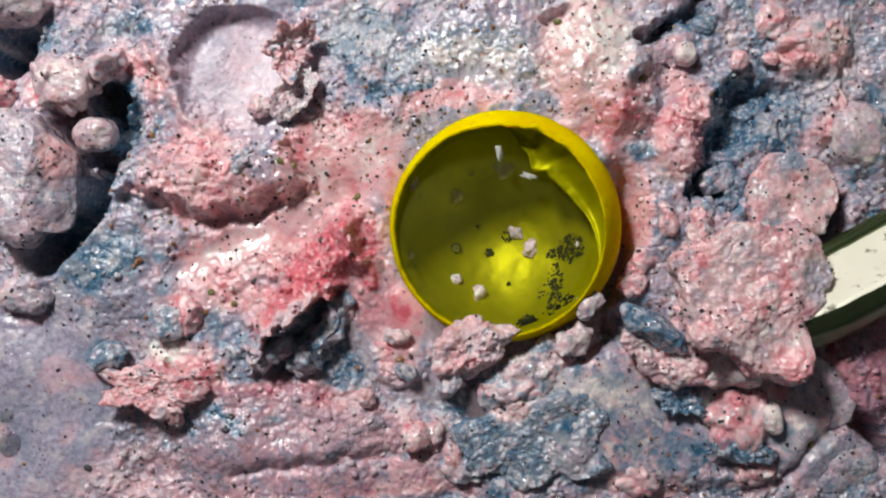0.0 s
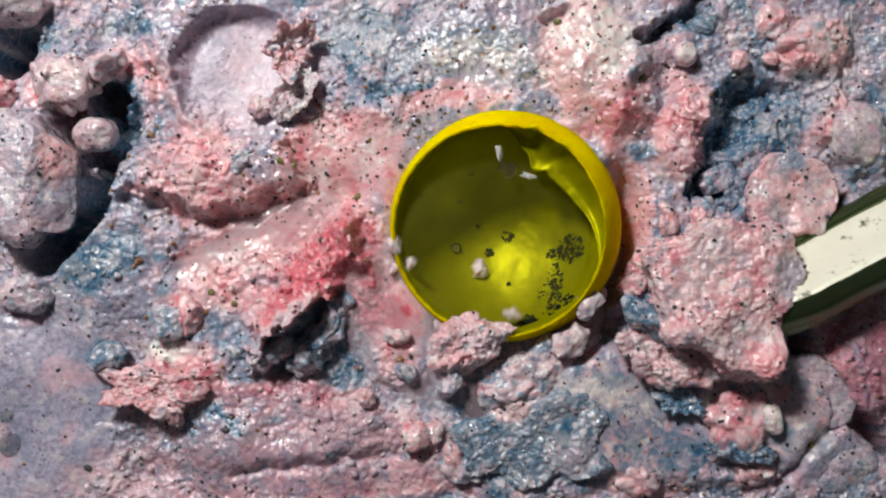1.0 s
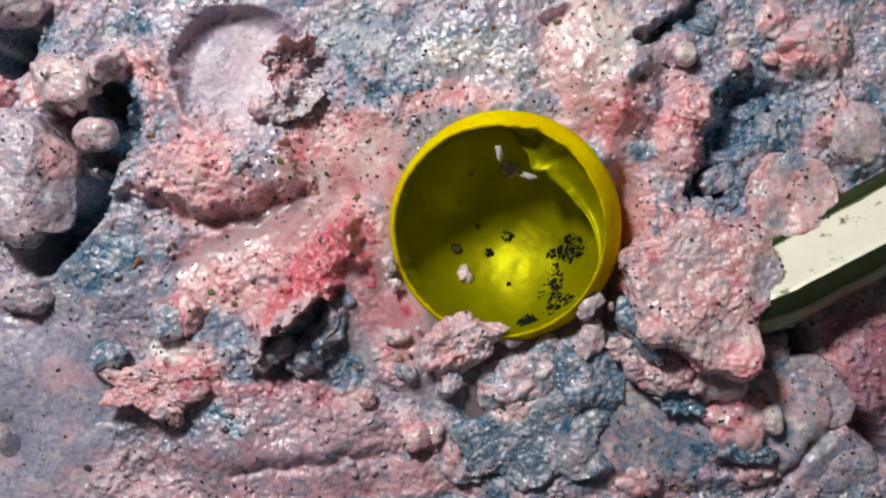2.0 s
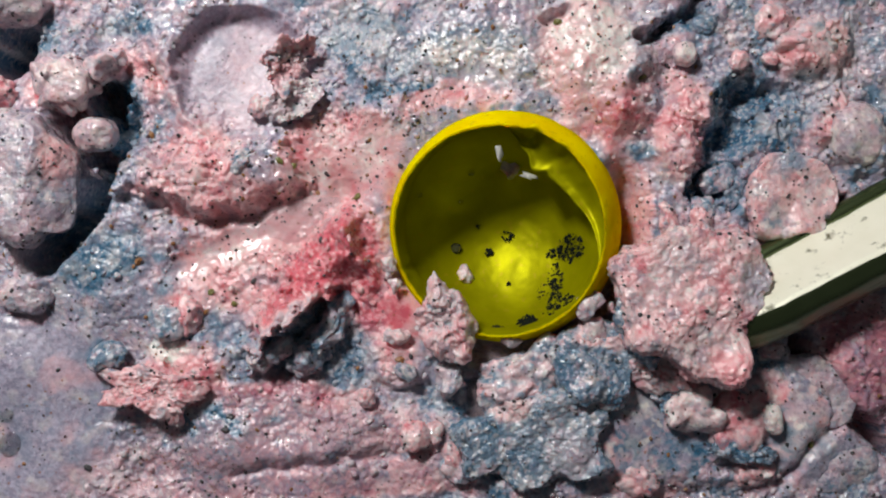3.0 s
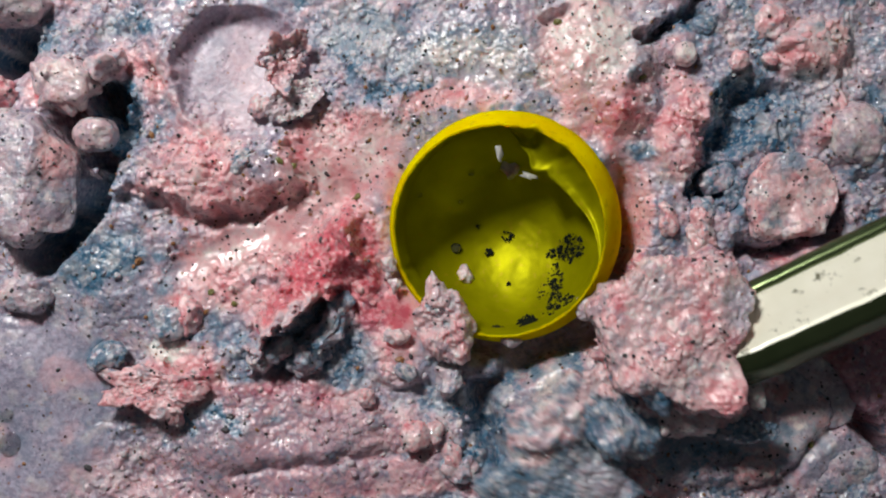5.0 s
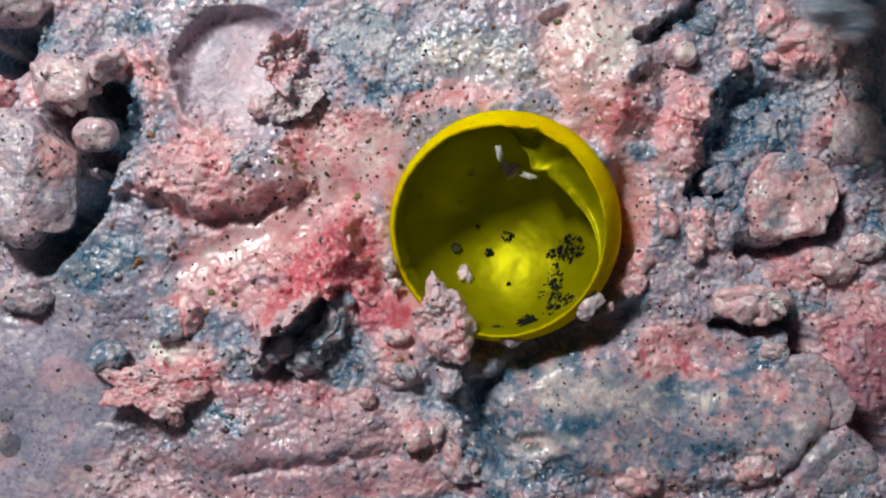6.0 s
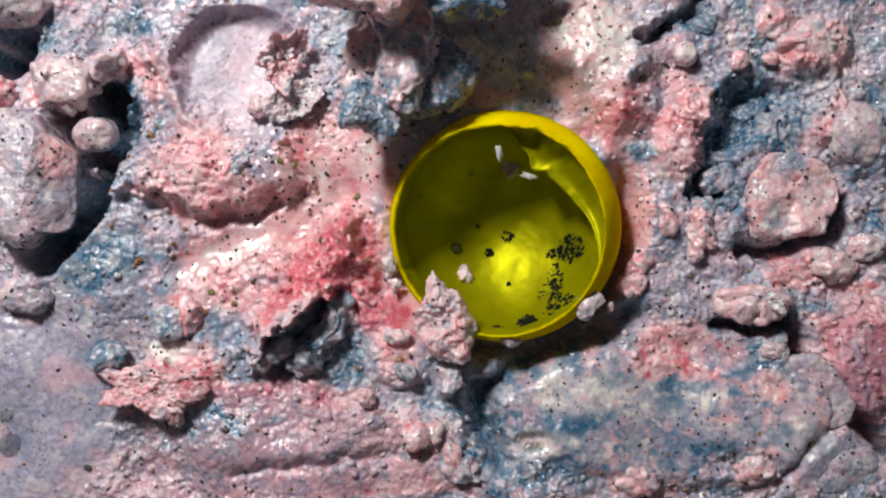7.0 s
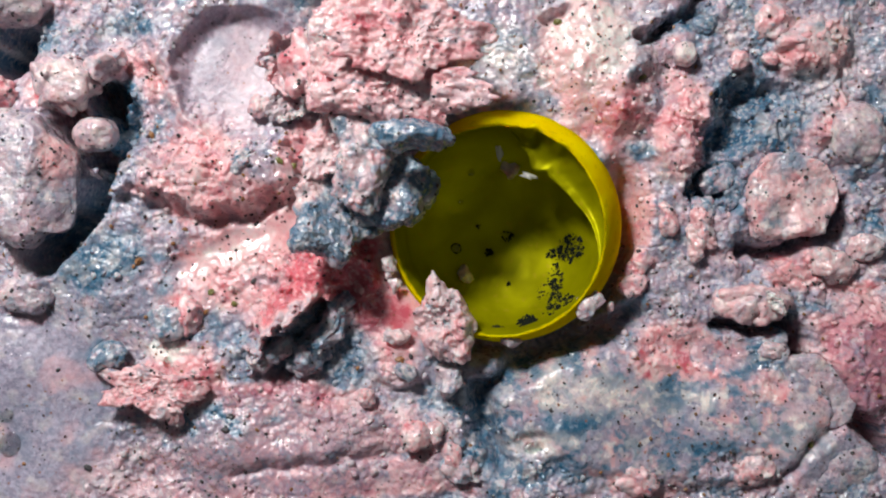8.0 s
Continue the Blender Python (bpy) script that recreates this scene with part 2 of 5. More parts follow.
    rose = np.clip(rose * (1 + 0.2 * n) + 0.4 * churn * smooth(0.3, 0.8, n) * (1 - rose), 0, 1)
    blue = np.clip(blue + 0.6 * churn * smooth(0.32, 0.8, k) * (1 - blue) * (1 - rose), 0, 1)
    pale = np.clip(pale + 0.4 * churn * smooth(0.35, 0.8, -k), 0, 1)
    # deep rose where the mound is torn, and in smears south of it
    red = 0.5 * np.exp(-(line(tu, tv, (618, 420), (565, 470), (495, 560)) / 40) ** 2) + 0.35 * np.exp(-(line(tu, tv, (645, 470), (668, 560)) / 32) ** 2)
    red = red + 0.18 * bump(oval(tu, tv, 530, 705, 170, 40, 4), 0.8) + 0.3 * bump(oval(tu, tv, 1080, 230, 60, 70), 0.8)
    rose, blue, pale = np.clip(rose + red, 0, 1), blue * (1 - 0.9 * np.minimum(1, 2 * red)), pale * (1 - 0.8 * np.minimum(1, 2 * red))
    # dark blue-grey painted into the hollow under the crest, where its shade falls
    hollow_shade = bump(oval(tu, tv, 550, 600, 62, 88, 46), 0.4)
    rose, blue = rose * (1 - 0.85 * hollow_shade), blue + hollow_shade * (0.62 - blue)
    # pale curl along the torn crest, dusky mauve along the south and in the east
    curl = np.exp(-((off + 7) / 9) ** 2) * bump(np.abs(along) / 105, 0.3)
    rose, pale, blue = rose + curl * (0.16 - rose), pale + 0.25 * curl * (1 - pale), blue * (1 - 0.7 * curl)
    for cu, cv, ru, rv, turn, r, b in ((470, 830, 430, 95, -4, 0.70, 0.2), (1545, 650, 135, 190, -35, 0.95, 0.10), (620, 765, 190, 40, -3, 0.66, 0.16)):
        mauve = bump(oval(tu, tv, cu, cv, ru, rv, turn), 0.6)
        rose, blue, pale = rose + 0.88 * mauve * (r - rose), blue + mauve * (b - 0.75 * blue), pale * (1 - 0.7 * mauve)
    dish = bump(oval(u, v, 425, 128, 140, 130), 0.3)
    pale, blue = pale * (1 - 0.85 * dish), blue * (1 - 0.8 * dish)
    rose = rose + dish * (0.13 + 0.12 * fbm(u / 90, v / 90, 50.5, 2) - 0.8 * rose)
    wet = np.clip(0.35 + 0.5 * fbm(u / 120, v / 120, 31.0, 3), 0, 1) * (1 - 0.97 * dish)
    for cu, cv, ru, rv, turn in ((720, 570, 55, 70, -30), (430, 430, 180, 36, -25), (850, 100, 260, 80, 0),
                                 (950, 770, 110, 50, 0), (1050, 110, 100, 110, 0), (20, 740, 60, 80, 0)):
        wet = np.maximum(wet, bump(oval(wu, wv, cu, cv, ru, rv, turn), 0.6))
    return h, np.stack([rose, blue, pale, wet], -1), np.clip(coarse, 0, 1)


# ---------------------------------------------------------------- materials
def material(name):
    m = bpy.data.materials.new(name)
    m.use_nodes = True
    nt = m.node_tree
    return m, nt, nt.nodes["Principled BSDF"]


def node(nt, kind, links=None, **values):
    n = nt.nodes.new(kind)
    for key, value in values.items():
        if key in ("operation", "blend_type", "data_type", "feature", "attribute_name", "noise_dimensions"):
            if key == "operation":
                n.operation = value
            elif key == "data_type":
                n.data_type = value
            elif key == "feature":
                n.feature = value
            elif key == "attribute_name":
                n.attribute_name = value
        else:
            n.inputs[int(key[1:]) if key[0] == "_" and key[1:].isdigit() else key.replace("_", " ")].default_value = value
    for slot, source in (links or {}).items():
        nt.links.new(source, n.inputs[slot])
    return n


def mix(nt, factor, a, b):
    """Colour mix; a and b are colours or sockets."""
    n = nt.nodes.new("ShaderNodeMix")
    n.data_type = "RGBA"
    nt.links.new(factor, n.inputs[0]) if not isinstance(factor, float) else None
    if isinstance(factor, float):
        n.inputs[0].default_value = factor
    for slot, value in ((6, a), (7, b)):
        if isinstance(value, tuple):
            n.inputs[slot].default_value = (*value, 1)
        else:
            nt.links.new(value, n.inputs[slot])
    return n.outputs[2]


def maths(nt, op, a, b=0.0, clamp=False):
    n = nt.nodes.new("ShaderNodeMath")
    n.operation, n.use_clamp = op, clamp
    for slot, value in ((0, a), (1, b)):
        if isinstance(value, (int, float)):
            n.inputs[slot].default_value = value
        else:
            nt.links.new(value, n.inputs[slot])
    return n.outputs[0]


def clay_material():
    m, nt, bsdf = material("wet_pigmented_clay")
    pig = nt.nodes.new("ShaderNodeAttribute")
    pig.attribute_name = "pigment"
    sep = nt.nodes.new("ShaderNodeSeparateColor")
    nt.links.new(pig.outputs["Color"], sep.inputs[0])
    rose, blue, pale = sep.outputs
    wet = pig.outputs["Alpha"]
    co = nt.nodes.new("ShaderNodeTexCoord").outputs["Object"]
    fine = node(nt, "ShaderNodeTexNoise", {"Vector": co}, Scale=5200.0, Detail=3.0, Roughness=0.6).outputs[0]
    mid = node(nt, "ShaderNodeTexNoise", {"Vector": co}, Scale=1300.0, Detail=4.0, Roughness=0.6).outputs[0]
    # crumbs kneaded together, each of its own pigment
    warp = node(nt, "ShaderNodeTexNoise", {"Vector": co}, Scale=2400.0, Detail=2.0).outputs["Color"]
    bent = nt.nodes.new("ShaderNodeVectorMath")
    bent.operation = "MULTIPLY_ADD"
    nt.links.new(warp, bent.inputs[0])
    bent.inputs[1].default_value = (0.00045, 0.00045, 0.00045)
    nt.links.new(co, bent.inputs[2])
    bits = []
    for size in (3300.0, 1250.0):
        grainy = node(nt, "ShaderNodeTexVoronoi", {"Vector": bent.outputs[0]}, Scale=size, Randomness=1.0)
        sepc = nt.nodes.new("ShaderNodeSeparateColor")
        nt.links.new(grainy.outputs["Color"], sepc.inputs[0])
        bits += sepc.outputs
    jitter = maths(nt, "MULTIPLY", maths(nt, "SUBTRACT", mid, 0.5), 0.9)
    jitter = maths(nt, "ADD", jitter, maths(nt, "MULTIPLY", maths(nt, "SUBTRACT", bits[0], 0.5), 0.5))
    jitter = maths(nt, "ADD", jitter, maths(nt, "MULTIPLY", maths(nt, "SUBTRACT", bits[3], 0.5), 0.5))
    jitter = maths(nt, "ADD", jitter, maths(nt, "MULTIPLY", maths(nt, "SUBTRACT", fine, 0.5), 0.5))
    grow = lambda w, k: maths(nt, "MULTIPLY", w, maths(nt, "ADD", maths(nt, "MULTIPLY", jitter, k), 1.0), True)
    r1 = maths(nt, "MULTIPLY", grow(rose, 0.6), 2.0, True)
    r2 = maths(nt, "SUBTRACT", maths(nt, "MULTIPLY", grow(rose, 0.45), 2.0), 1.0, True)
    grit = node(nt, "ShaderNodeTexNoise", {"Vector": co}, Scale=2900.0, Detail=2.0, Roughness=0.7).outputs[0]
    tone = maths(nt, "ADD", maths(nt, "MULTIPLY", maths(nt, "SUBTRACT", grit, 0.5), 1.5), mid, True)
    tone = maths(nt, "ADD", tone, maths(nt, "MULTIPLY", maths(nt, "SUBTRACT", bits[2], 0.5), 0.5), True)
    gr = nt.nodes.new("ShaderNodeAttribute")
    gr.attribute_name = "grain"
    stray = lambda bit, limit, k: maths(nt, "MULTIPLY", maths(nt, "MULTIPLY", maths(nt, "GREATER_THAN", bit, limit), gr.outputs["Fac"]), k)
    col = mix(nt, tone, (0.22, 0.207, 0.285), (0.475, 0.445, 0.56))
    col = mix(nt, stray(bits[4], 0.78, 0.4), col, (0.70, 0.44, 0.47))
    col = mix(nt, r1, col, (0.775, 0.435, 0.455))
    col = mix(nt, r2, col, (0.62, 0.125, 0.165))
    b1 = maths(nt, "MULTIPLY", grow(blue, 1.2), 2.0, True)
    b2 = maths(nt, "SUBTRACT", maths(nt, "MULTIPLY", grow(blue, 1.2), 2.0), 1.0, True)
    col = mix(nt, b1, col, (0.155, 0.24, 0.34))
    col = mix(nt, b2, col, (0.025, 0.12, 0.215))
    col = mix(nt, grow(pale, 1.4), col, (0.82, 0.74, 0.70))
    col = mix(nt, stray(bits[1], 0.82, 0.38), col, (0.80, 0.70, 0.69))
    col = mix(nt, stray(bits[5], 0.88, 0.3), col, (0.17, 0.18, 0.26))
    # white flecks where the grit is high, dark blue-grey ones where it is low
    fleck = maths(nt, "MULTIPLY", maths(nt, "SUBTRACT", grit, 0.60), 9.0, True)
    col = mix(nt, maths(nt, "MULTIPLY", fleck, maths(nt, "MULTIPLY", gr.outputs["Fac"], 0.45)), col, (0.86, 0.80, 0.78))
    low_grit = maths(nt, "MULTIPLY", maths(nt, "SUBTRACT", 0.37, grit), 9.0, True)
    col = mix(nt, maths(nt, "MULTIPLY", low_grit, 0.22), col, (0.10, 0.11, 0.16))
    # fine dark and rusty mineral specks
    vor = node(nt, "ShaderNodeTexVoronoi", {"Vector": co}, Scale=2600.0, Randomness=1.0)
    sepv = nt.nodes.new("ShaderNodeSeparateColor")
    nt.links.new(vor.outputs["Color"], sepv.inputs[0])
    speck = maths(nt, "MULTIPLY", maths(nt, "LESS_THAN", vor.outputs["Distance"], 0.26),
                  maths(nt, "GREATER_THAN", sepv.outputs[0], 0.86))
    tint = mix(nt, maths(nt, "GREATER_THAN", sepv.outputs[1], 0.75), (0.05, 0.045, 0.055), (0.30, 0.11, 0.05))
    col = mix(nt, maths(nt, "MULTIPLY", speck, 0.65), col, tint)
    nt.links.new(col, bsdf.inputs["Base Color"])
    rough = maths(nt, "SUBTRACT", 0.44, maths(nt, "MULTIPLY", wet, 0.27))
    rough = maths(nt, "ADD", rough, maths(nt, "MULTIPLY", maths(nt, "SUBTRACT", mid, 0.5), 0.35), True)
    nt.links.new(rough, bsdf.inputs["Roughness"])
    bsdf.inputs["Specular IOR Level"].default_value = 0.6
    bsdf.inputs["Subsurface Weight"].default_value = 0.65
    bsdf.inputs["Subsurface Radius"].default_value = (1.0, 0.55, 0.55)
    bsdf.inputs["Subsurface Scale"].default_value = 0.0006
    nt.links.new(maths(nt, "ADD", maths(nt, "MULTIPLY", wet, 1.3), 0.1, True), bsdf.inputs["Coat Weight"])
    bsdf.inputs["Coat Roughness"].default_value = 0.11
    hgt = maths(nt, "ADD", maths(nt, "ADD", maths(nt, "MULTIPLY", fine, 0.6), mid), maths(nt, "MULTIPLY", grit, 0.9))
    gran = node(nt, "ShaderNodeTexVoronoi", {"Vector": co}, Scale=2400.0, Randomness=1.0).outputs["Distance"]
    hgt = maths(nt, "SUBTRACT", hgt, maths(nt, "MULTIPLY", gran, 0.8))
    b = node(nt, "ShaderNodeBump", {"Height": hgt, "Strength": maths(nt, "ADD", maths(nt, "MULTIPLY", gr.outputs["Fac"], 0.5), 0.1, True)}, Distance=0.00015)
    nt.links.new(b.outputs[0], bsdf.inputs["Normal"])
    film = node(nt, "ShaderNodeTexNoise", {"Vector": co}, Scale=2500.0, Detail=3.0).outputs[0]
    c = node(nt, "ShaderNodeBump", {"Height": film}, Strength=0.7, Distance=0.0002)
    nt.links.new(c.outputs[0], bsdf.inputs["Coat Normal"])
    return m


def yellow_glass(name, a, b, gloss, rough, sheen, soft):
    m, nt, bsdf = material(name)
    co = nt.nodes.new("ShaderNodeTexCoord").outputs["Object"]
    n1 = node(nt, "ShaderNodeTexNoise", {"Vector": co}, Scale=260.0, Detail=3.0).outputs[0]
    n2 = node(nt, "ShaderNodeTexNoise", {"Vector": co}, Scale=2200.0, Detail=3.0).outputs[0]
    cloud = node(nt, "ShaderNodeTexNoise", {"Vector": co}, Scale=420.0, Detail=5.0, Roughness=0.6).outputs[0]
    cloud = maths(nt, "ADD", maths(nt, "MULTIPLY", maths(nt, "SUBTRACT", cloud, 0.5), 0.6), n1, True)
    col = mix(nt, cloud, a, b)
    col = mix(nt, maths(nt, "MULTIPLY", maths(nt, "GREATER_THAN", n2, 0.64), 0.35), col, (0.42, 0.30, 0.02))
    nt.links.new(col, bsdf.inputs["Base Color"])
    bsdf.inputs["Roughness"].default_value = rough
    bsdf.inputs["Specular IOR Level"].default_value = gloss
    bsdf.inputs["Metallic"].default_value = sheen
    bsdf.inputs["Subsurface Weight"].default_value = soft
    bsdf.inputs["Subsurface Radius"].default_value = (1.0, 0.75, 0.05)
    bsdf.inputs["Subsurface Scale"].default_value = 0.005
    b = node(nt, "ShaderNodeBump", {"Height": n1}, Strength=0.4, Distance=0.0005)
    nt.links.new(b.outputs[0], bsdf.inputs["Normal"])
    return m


def steel():
    m, nt, bsdf = material("worn_steel")
    co = nt.nodes.new("ShaderNodeTexCoord").outputs["Object"]
    n1 = node(nt, "ShaderNodeTexNoise", {"Vector": co}, Scale=420.0, Detail=5.0, Roughness=0.65).outputs[0]
    n2 = node(nt, "ShaderNodeTexNoise", {"Vector": co}, Scale=2600.0, Detail=2.0).outputs[0]
    col = mix(nt, n1, (0.80, 0.79, 0.62), (0.93, 0.92, 0.78))
    n3 = node(nt, "ShaderNodeTexNoise", {"Vector": co}, Scale=700.0, Detail=6.0, Roughness=0.7).outputs[0]
    col = mix(nt, maths(nt, "MULTIPLY", maths(nt, "SUBTRACT", n3, 0.575), 9.0, True), col, (0.10, 0.10, 0.05))
    nt.links.new(col, bsdf.inputs["Base Color"])
    bsdf.inputs["Metallic"].default_value = 0.15
    bsdf.inputs["Coat Weight"].default_value = 0.5
    bsdf.inputs["Coat Roughness"].default_value = 0.15
    nt.links.new(maths(nt, "ADD", maths(nt, "MULTIPLY", n1, 0.3), 0.32), bsdf.inputs["Roughness"])
    b = node(nt, "ShaderNodeBump", {"Height": n2}, Strength=0.12, Distance=0.0001)
    nt.links.new(b.outputs[0], bsdf.inputs["Normal"])
    return m


def speckled(name, a, b, rough, scale=3000.0, metal=0.0):
    m, nt, bsdf = material(name)
    co = nt.nodes.new("ShaderNodeTexCoord").outputs["Object"]
    n1 = node(nt, "ShaderNodeTexNoise", {"Vector": co}, Scale=scale, Detail=3.0).outputs[0]
    geo = nt.nodes.new("ShaderNodeNewGeometry").outputs["Random Per Island"]
    col = mix(nt, maths(nt, "MULTIPLY", maths(nt, "ADD", n1, geo), 0.5), a, b)
    nt.links.new(col, bsdf.inputs["Base Color"])
    bsdf.inputs["Roughness"].default_value = rough
    bsdf.inputs["Metallic"].default_value = metal
    bsdf.inputs["Specular IOR Level"].default_value = 0.5 if rough < 0.8 else 0.08
    return m


def clear_glass(name, through_light, ior):
    m, nt, bsdf = material(name)
    bsdf.inputs["Base Color"].default_value = (0.98, 0.98, 0.94, 1)
    bsdf.inputs["Roughness"].default_value = 0.08
    bsdf.inputs["Transmission Weight"].default_value = through_light
    bsdf.inputs["IOR"].default_value = ior
    return m


def milky_water(name, a, b, thin, thick):
    m, nt, bsdf = material(name)
    co = nt.nodes.new("ShaderNodeTexCoord").outputs["Object"]
    n1 = node(nt, "ShaderNodeTexNoise", {"Vector": co}, Scale=160.0, Detail=3.0).outputs[0]
    nt.links.new(mix(nt, n1, a, b), bsdf.inputs["Base Color"])
    nt.links.new(maths(nt, "ADD", maths(nt, "MULTIPLY", n1, thick - thin), thin), bsdf.inputs["Alpha"])
    bsdf.inputs["Roughness"].default_value = 0.04
    b = node(nt, "ShaderNodeBump", {"Height": n1}, Strength=0.5, Distance=0.0006)
    nt.links.new(b.outputs[0], bsdf.inputs["Normal"])
    return m


WATER = milky_water("milky_water", (0.54, 0.44, 0.49), (0.78, 0.57, 0.60), 0.06, 0.56)
HAZE = milky_water("hazy_water", (0.34, 0.35, 0.02), (0.46, 0.45, 0.10), 0.02, 0.13)
CLAY, STEEL = clay_material(), steel()
# part white, part clear, so that splinters look like glints
GLINT_GLASS = clear_glass("glint_white_glass", 0.6, 1.5)
CLEAR, DROP = clear_glass("clear_glass", 0.97, 1.5), clear_glass("clear_water", 1.0, 1.33)
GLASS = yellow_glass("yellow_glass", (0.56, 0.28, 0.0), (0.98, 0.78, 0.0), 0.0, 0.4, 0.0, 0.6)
# darker copy of the yellow glass, with the hollow's shade in its colour
SHADED_GLASS = yellow_glass("shaded_yellow_glass", (0.19, 0.19, 0.0), (0.46, 0.44, 0.0), 0.1, 0.5, 0.6, 0.0)
BLACK = speckled("black_mineral", (0.012, 0.012, 0.016), (0.07, 0.065, 0.07), 0.35)
# steel of the edges, its unlit and dark-mirroring look put into the colour
DARK_STEEL = speckled("unlit_steel", (0.05, 0.075, 0.03), (0.22, 0.28, 0.13), 0.24, 500.0, 0.85)
RUST = speckled("rusty_mineral", (0.10, 0.045, 0.02), (0.34, 0.16, 0.06), 0.5)
GREEN = speckled("olive_mineral", (0.05, 0.05, 0.015), (0.20, 0.19, 0.05), 0.4)
RESIDUE = speckled("dark_residue", (0.004, 0.006, 0.004), (0.014, 0.018, 0.012), 0.85)


# ---------------------------------------------------------------- mesh helpers
def mesh_object(name, verts, faces, mat, pigment=None, flat=False, grain=None):
    me = bpy.data.meshes.new(name)
    me.from_pydata(np.asarray(verts).tolist(), [], np.asarray(faces).tolist() if not isinstance(faces, list) else faces)
    if pigment is not None:
        a = me.attributes.new("pigment", "FLOAT_COLOR", "POINT")
        a.data.foreach_set("color", np.ascontiguousarray(pigment, dtype=np.float32).ravel())
        g = me.attributes.new("grain", "FLOAT", "POINT")
        g.data.foreach_set("value", np.full(len(verts), 0.85, dtype=np.float32) if grain is None else np.ascontiguousarray(grain, dtype=np.float32))
    me.materials.append(mat)
    me.polygons.foreach_set("use_smooth", [not flat] * len(me.polygons))
    me.update()
    return new(name, me)


def part(name, bm, mat, parent, label=""):
    me = bpy.data.meshes.new(name)
    bm.to_mesh(me)
    bm.free()
    me.materials.append(mat)
    me.polygons.foreach_set("use_smooth", [True] * len(me.polygons))
    ob = new(name, me)
    ob.parent = parent
    return tagged(ob, label)


SPHERES = {}


def unit_sphere(level):
    if level not in SPHERES:
        bm = bmesh.new()
        bmesh.ops.create_icosphere(bm, subdivisions=level, radius=1.0)
        co = np.array([v.co[:] for v in bm.verts])
        bm.verts.index_update()
        SPHERES[level] = co, [[v.index for v in f.verts] for f in bm.faces]
        bm.free()
    return SPHERES[level]


# ---------------------------------------------------------------- the clay bed
def clay_bed():
    far = np.cumsum(np.geomspace(4, 700, 26))
    us = np.concatenate([(-50 - far)[::-1], np.arange(-50, 1620, 2.0), 1620 + far])
    vs = np.concatenate([(-50 - far)[::-1], np.arange(-50, 934, 2.0), 934 + far])
    u, v = np.meshgrid(us, vs)
    h, pig, grain = ground(u.ravel(), v.ravel())
    co = np.stack([(u.ravel() - 784) * SQ, (441 - v.ravel()) * SQ, h * MM], -1)
    w = len(us)
    i = (np.arange(len(vs) - 1)[:, None] * w + np.arange(w - 1)[None, :]).ravel()
    faces = np.stack([i, i + w, i + w + 1, i + 1], -1)
    ob = mesh_object("ground", co, faces, CLAY, pig, grain=grain)
    return tagged(ob, "wet crumbly clay bed marbled in pink, mauve and blue", "clay", kind="structure")


clay_bed()


# ---------------------------------------------------------------- loose clay
def scatter(name, places, sizes, mat, label, category, flat=0.7, seed=3, pigment=None, jag=0.5):
    """Many small grains as one mesh."""
    co, faces = unit_sphere(1)
    rng = np.random.default_rng(seed)
    faces = np.array(faces)
    n = len(places)
    shape = co[None] * (1 + jag * (rng.random((n, len(co), 1)) - 0.5))
    stretch = np.stack([1 + 0.4 * rng.random(n), 0.8 + 0.3 * rng.random(n), flat + 0.2 * rng.random(n)], -1)
    shape = shape * stretch[:, None]
    a = rng.random(n) * 2 * math.pi
    c, s = np.cos(a)[:, None], np.sin(a)[:, None]
    x, y = shape[..., 0] * c - shape[..., 1] * s, shape[..., 0] * s + shape[..., 1] * c
    pts = np.stack([x, y, shape[..., 2]], -1) * np.array(sizes)[:, None, None] + np.array(places)[:, None]
    f = (faces[None] + (np.arange(n) * len(co))[:, None, None]).reshape(-1, 3)
    if pigment is not None:
        pigment = np.repeat(pigment, len(co), axis=0)
    ob = mesh_object(name, pts.reshape(-1, 3), f, mat, pigment, flat=pigment is None)
    return tagged(ob, label, category, kind="stuff")


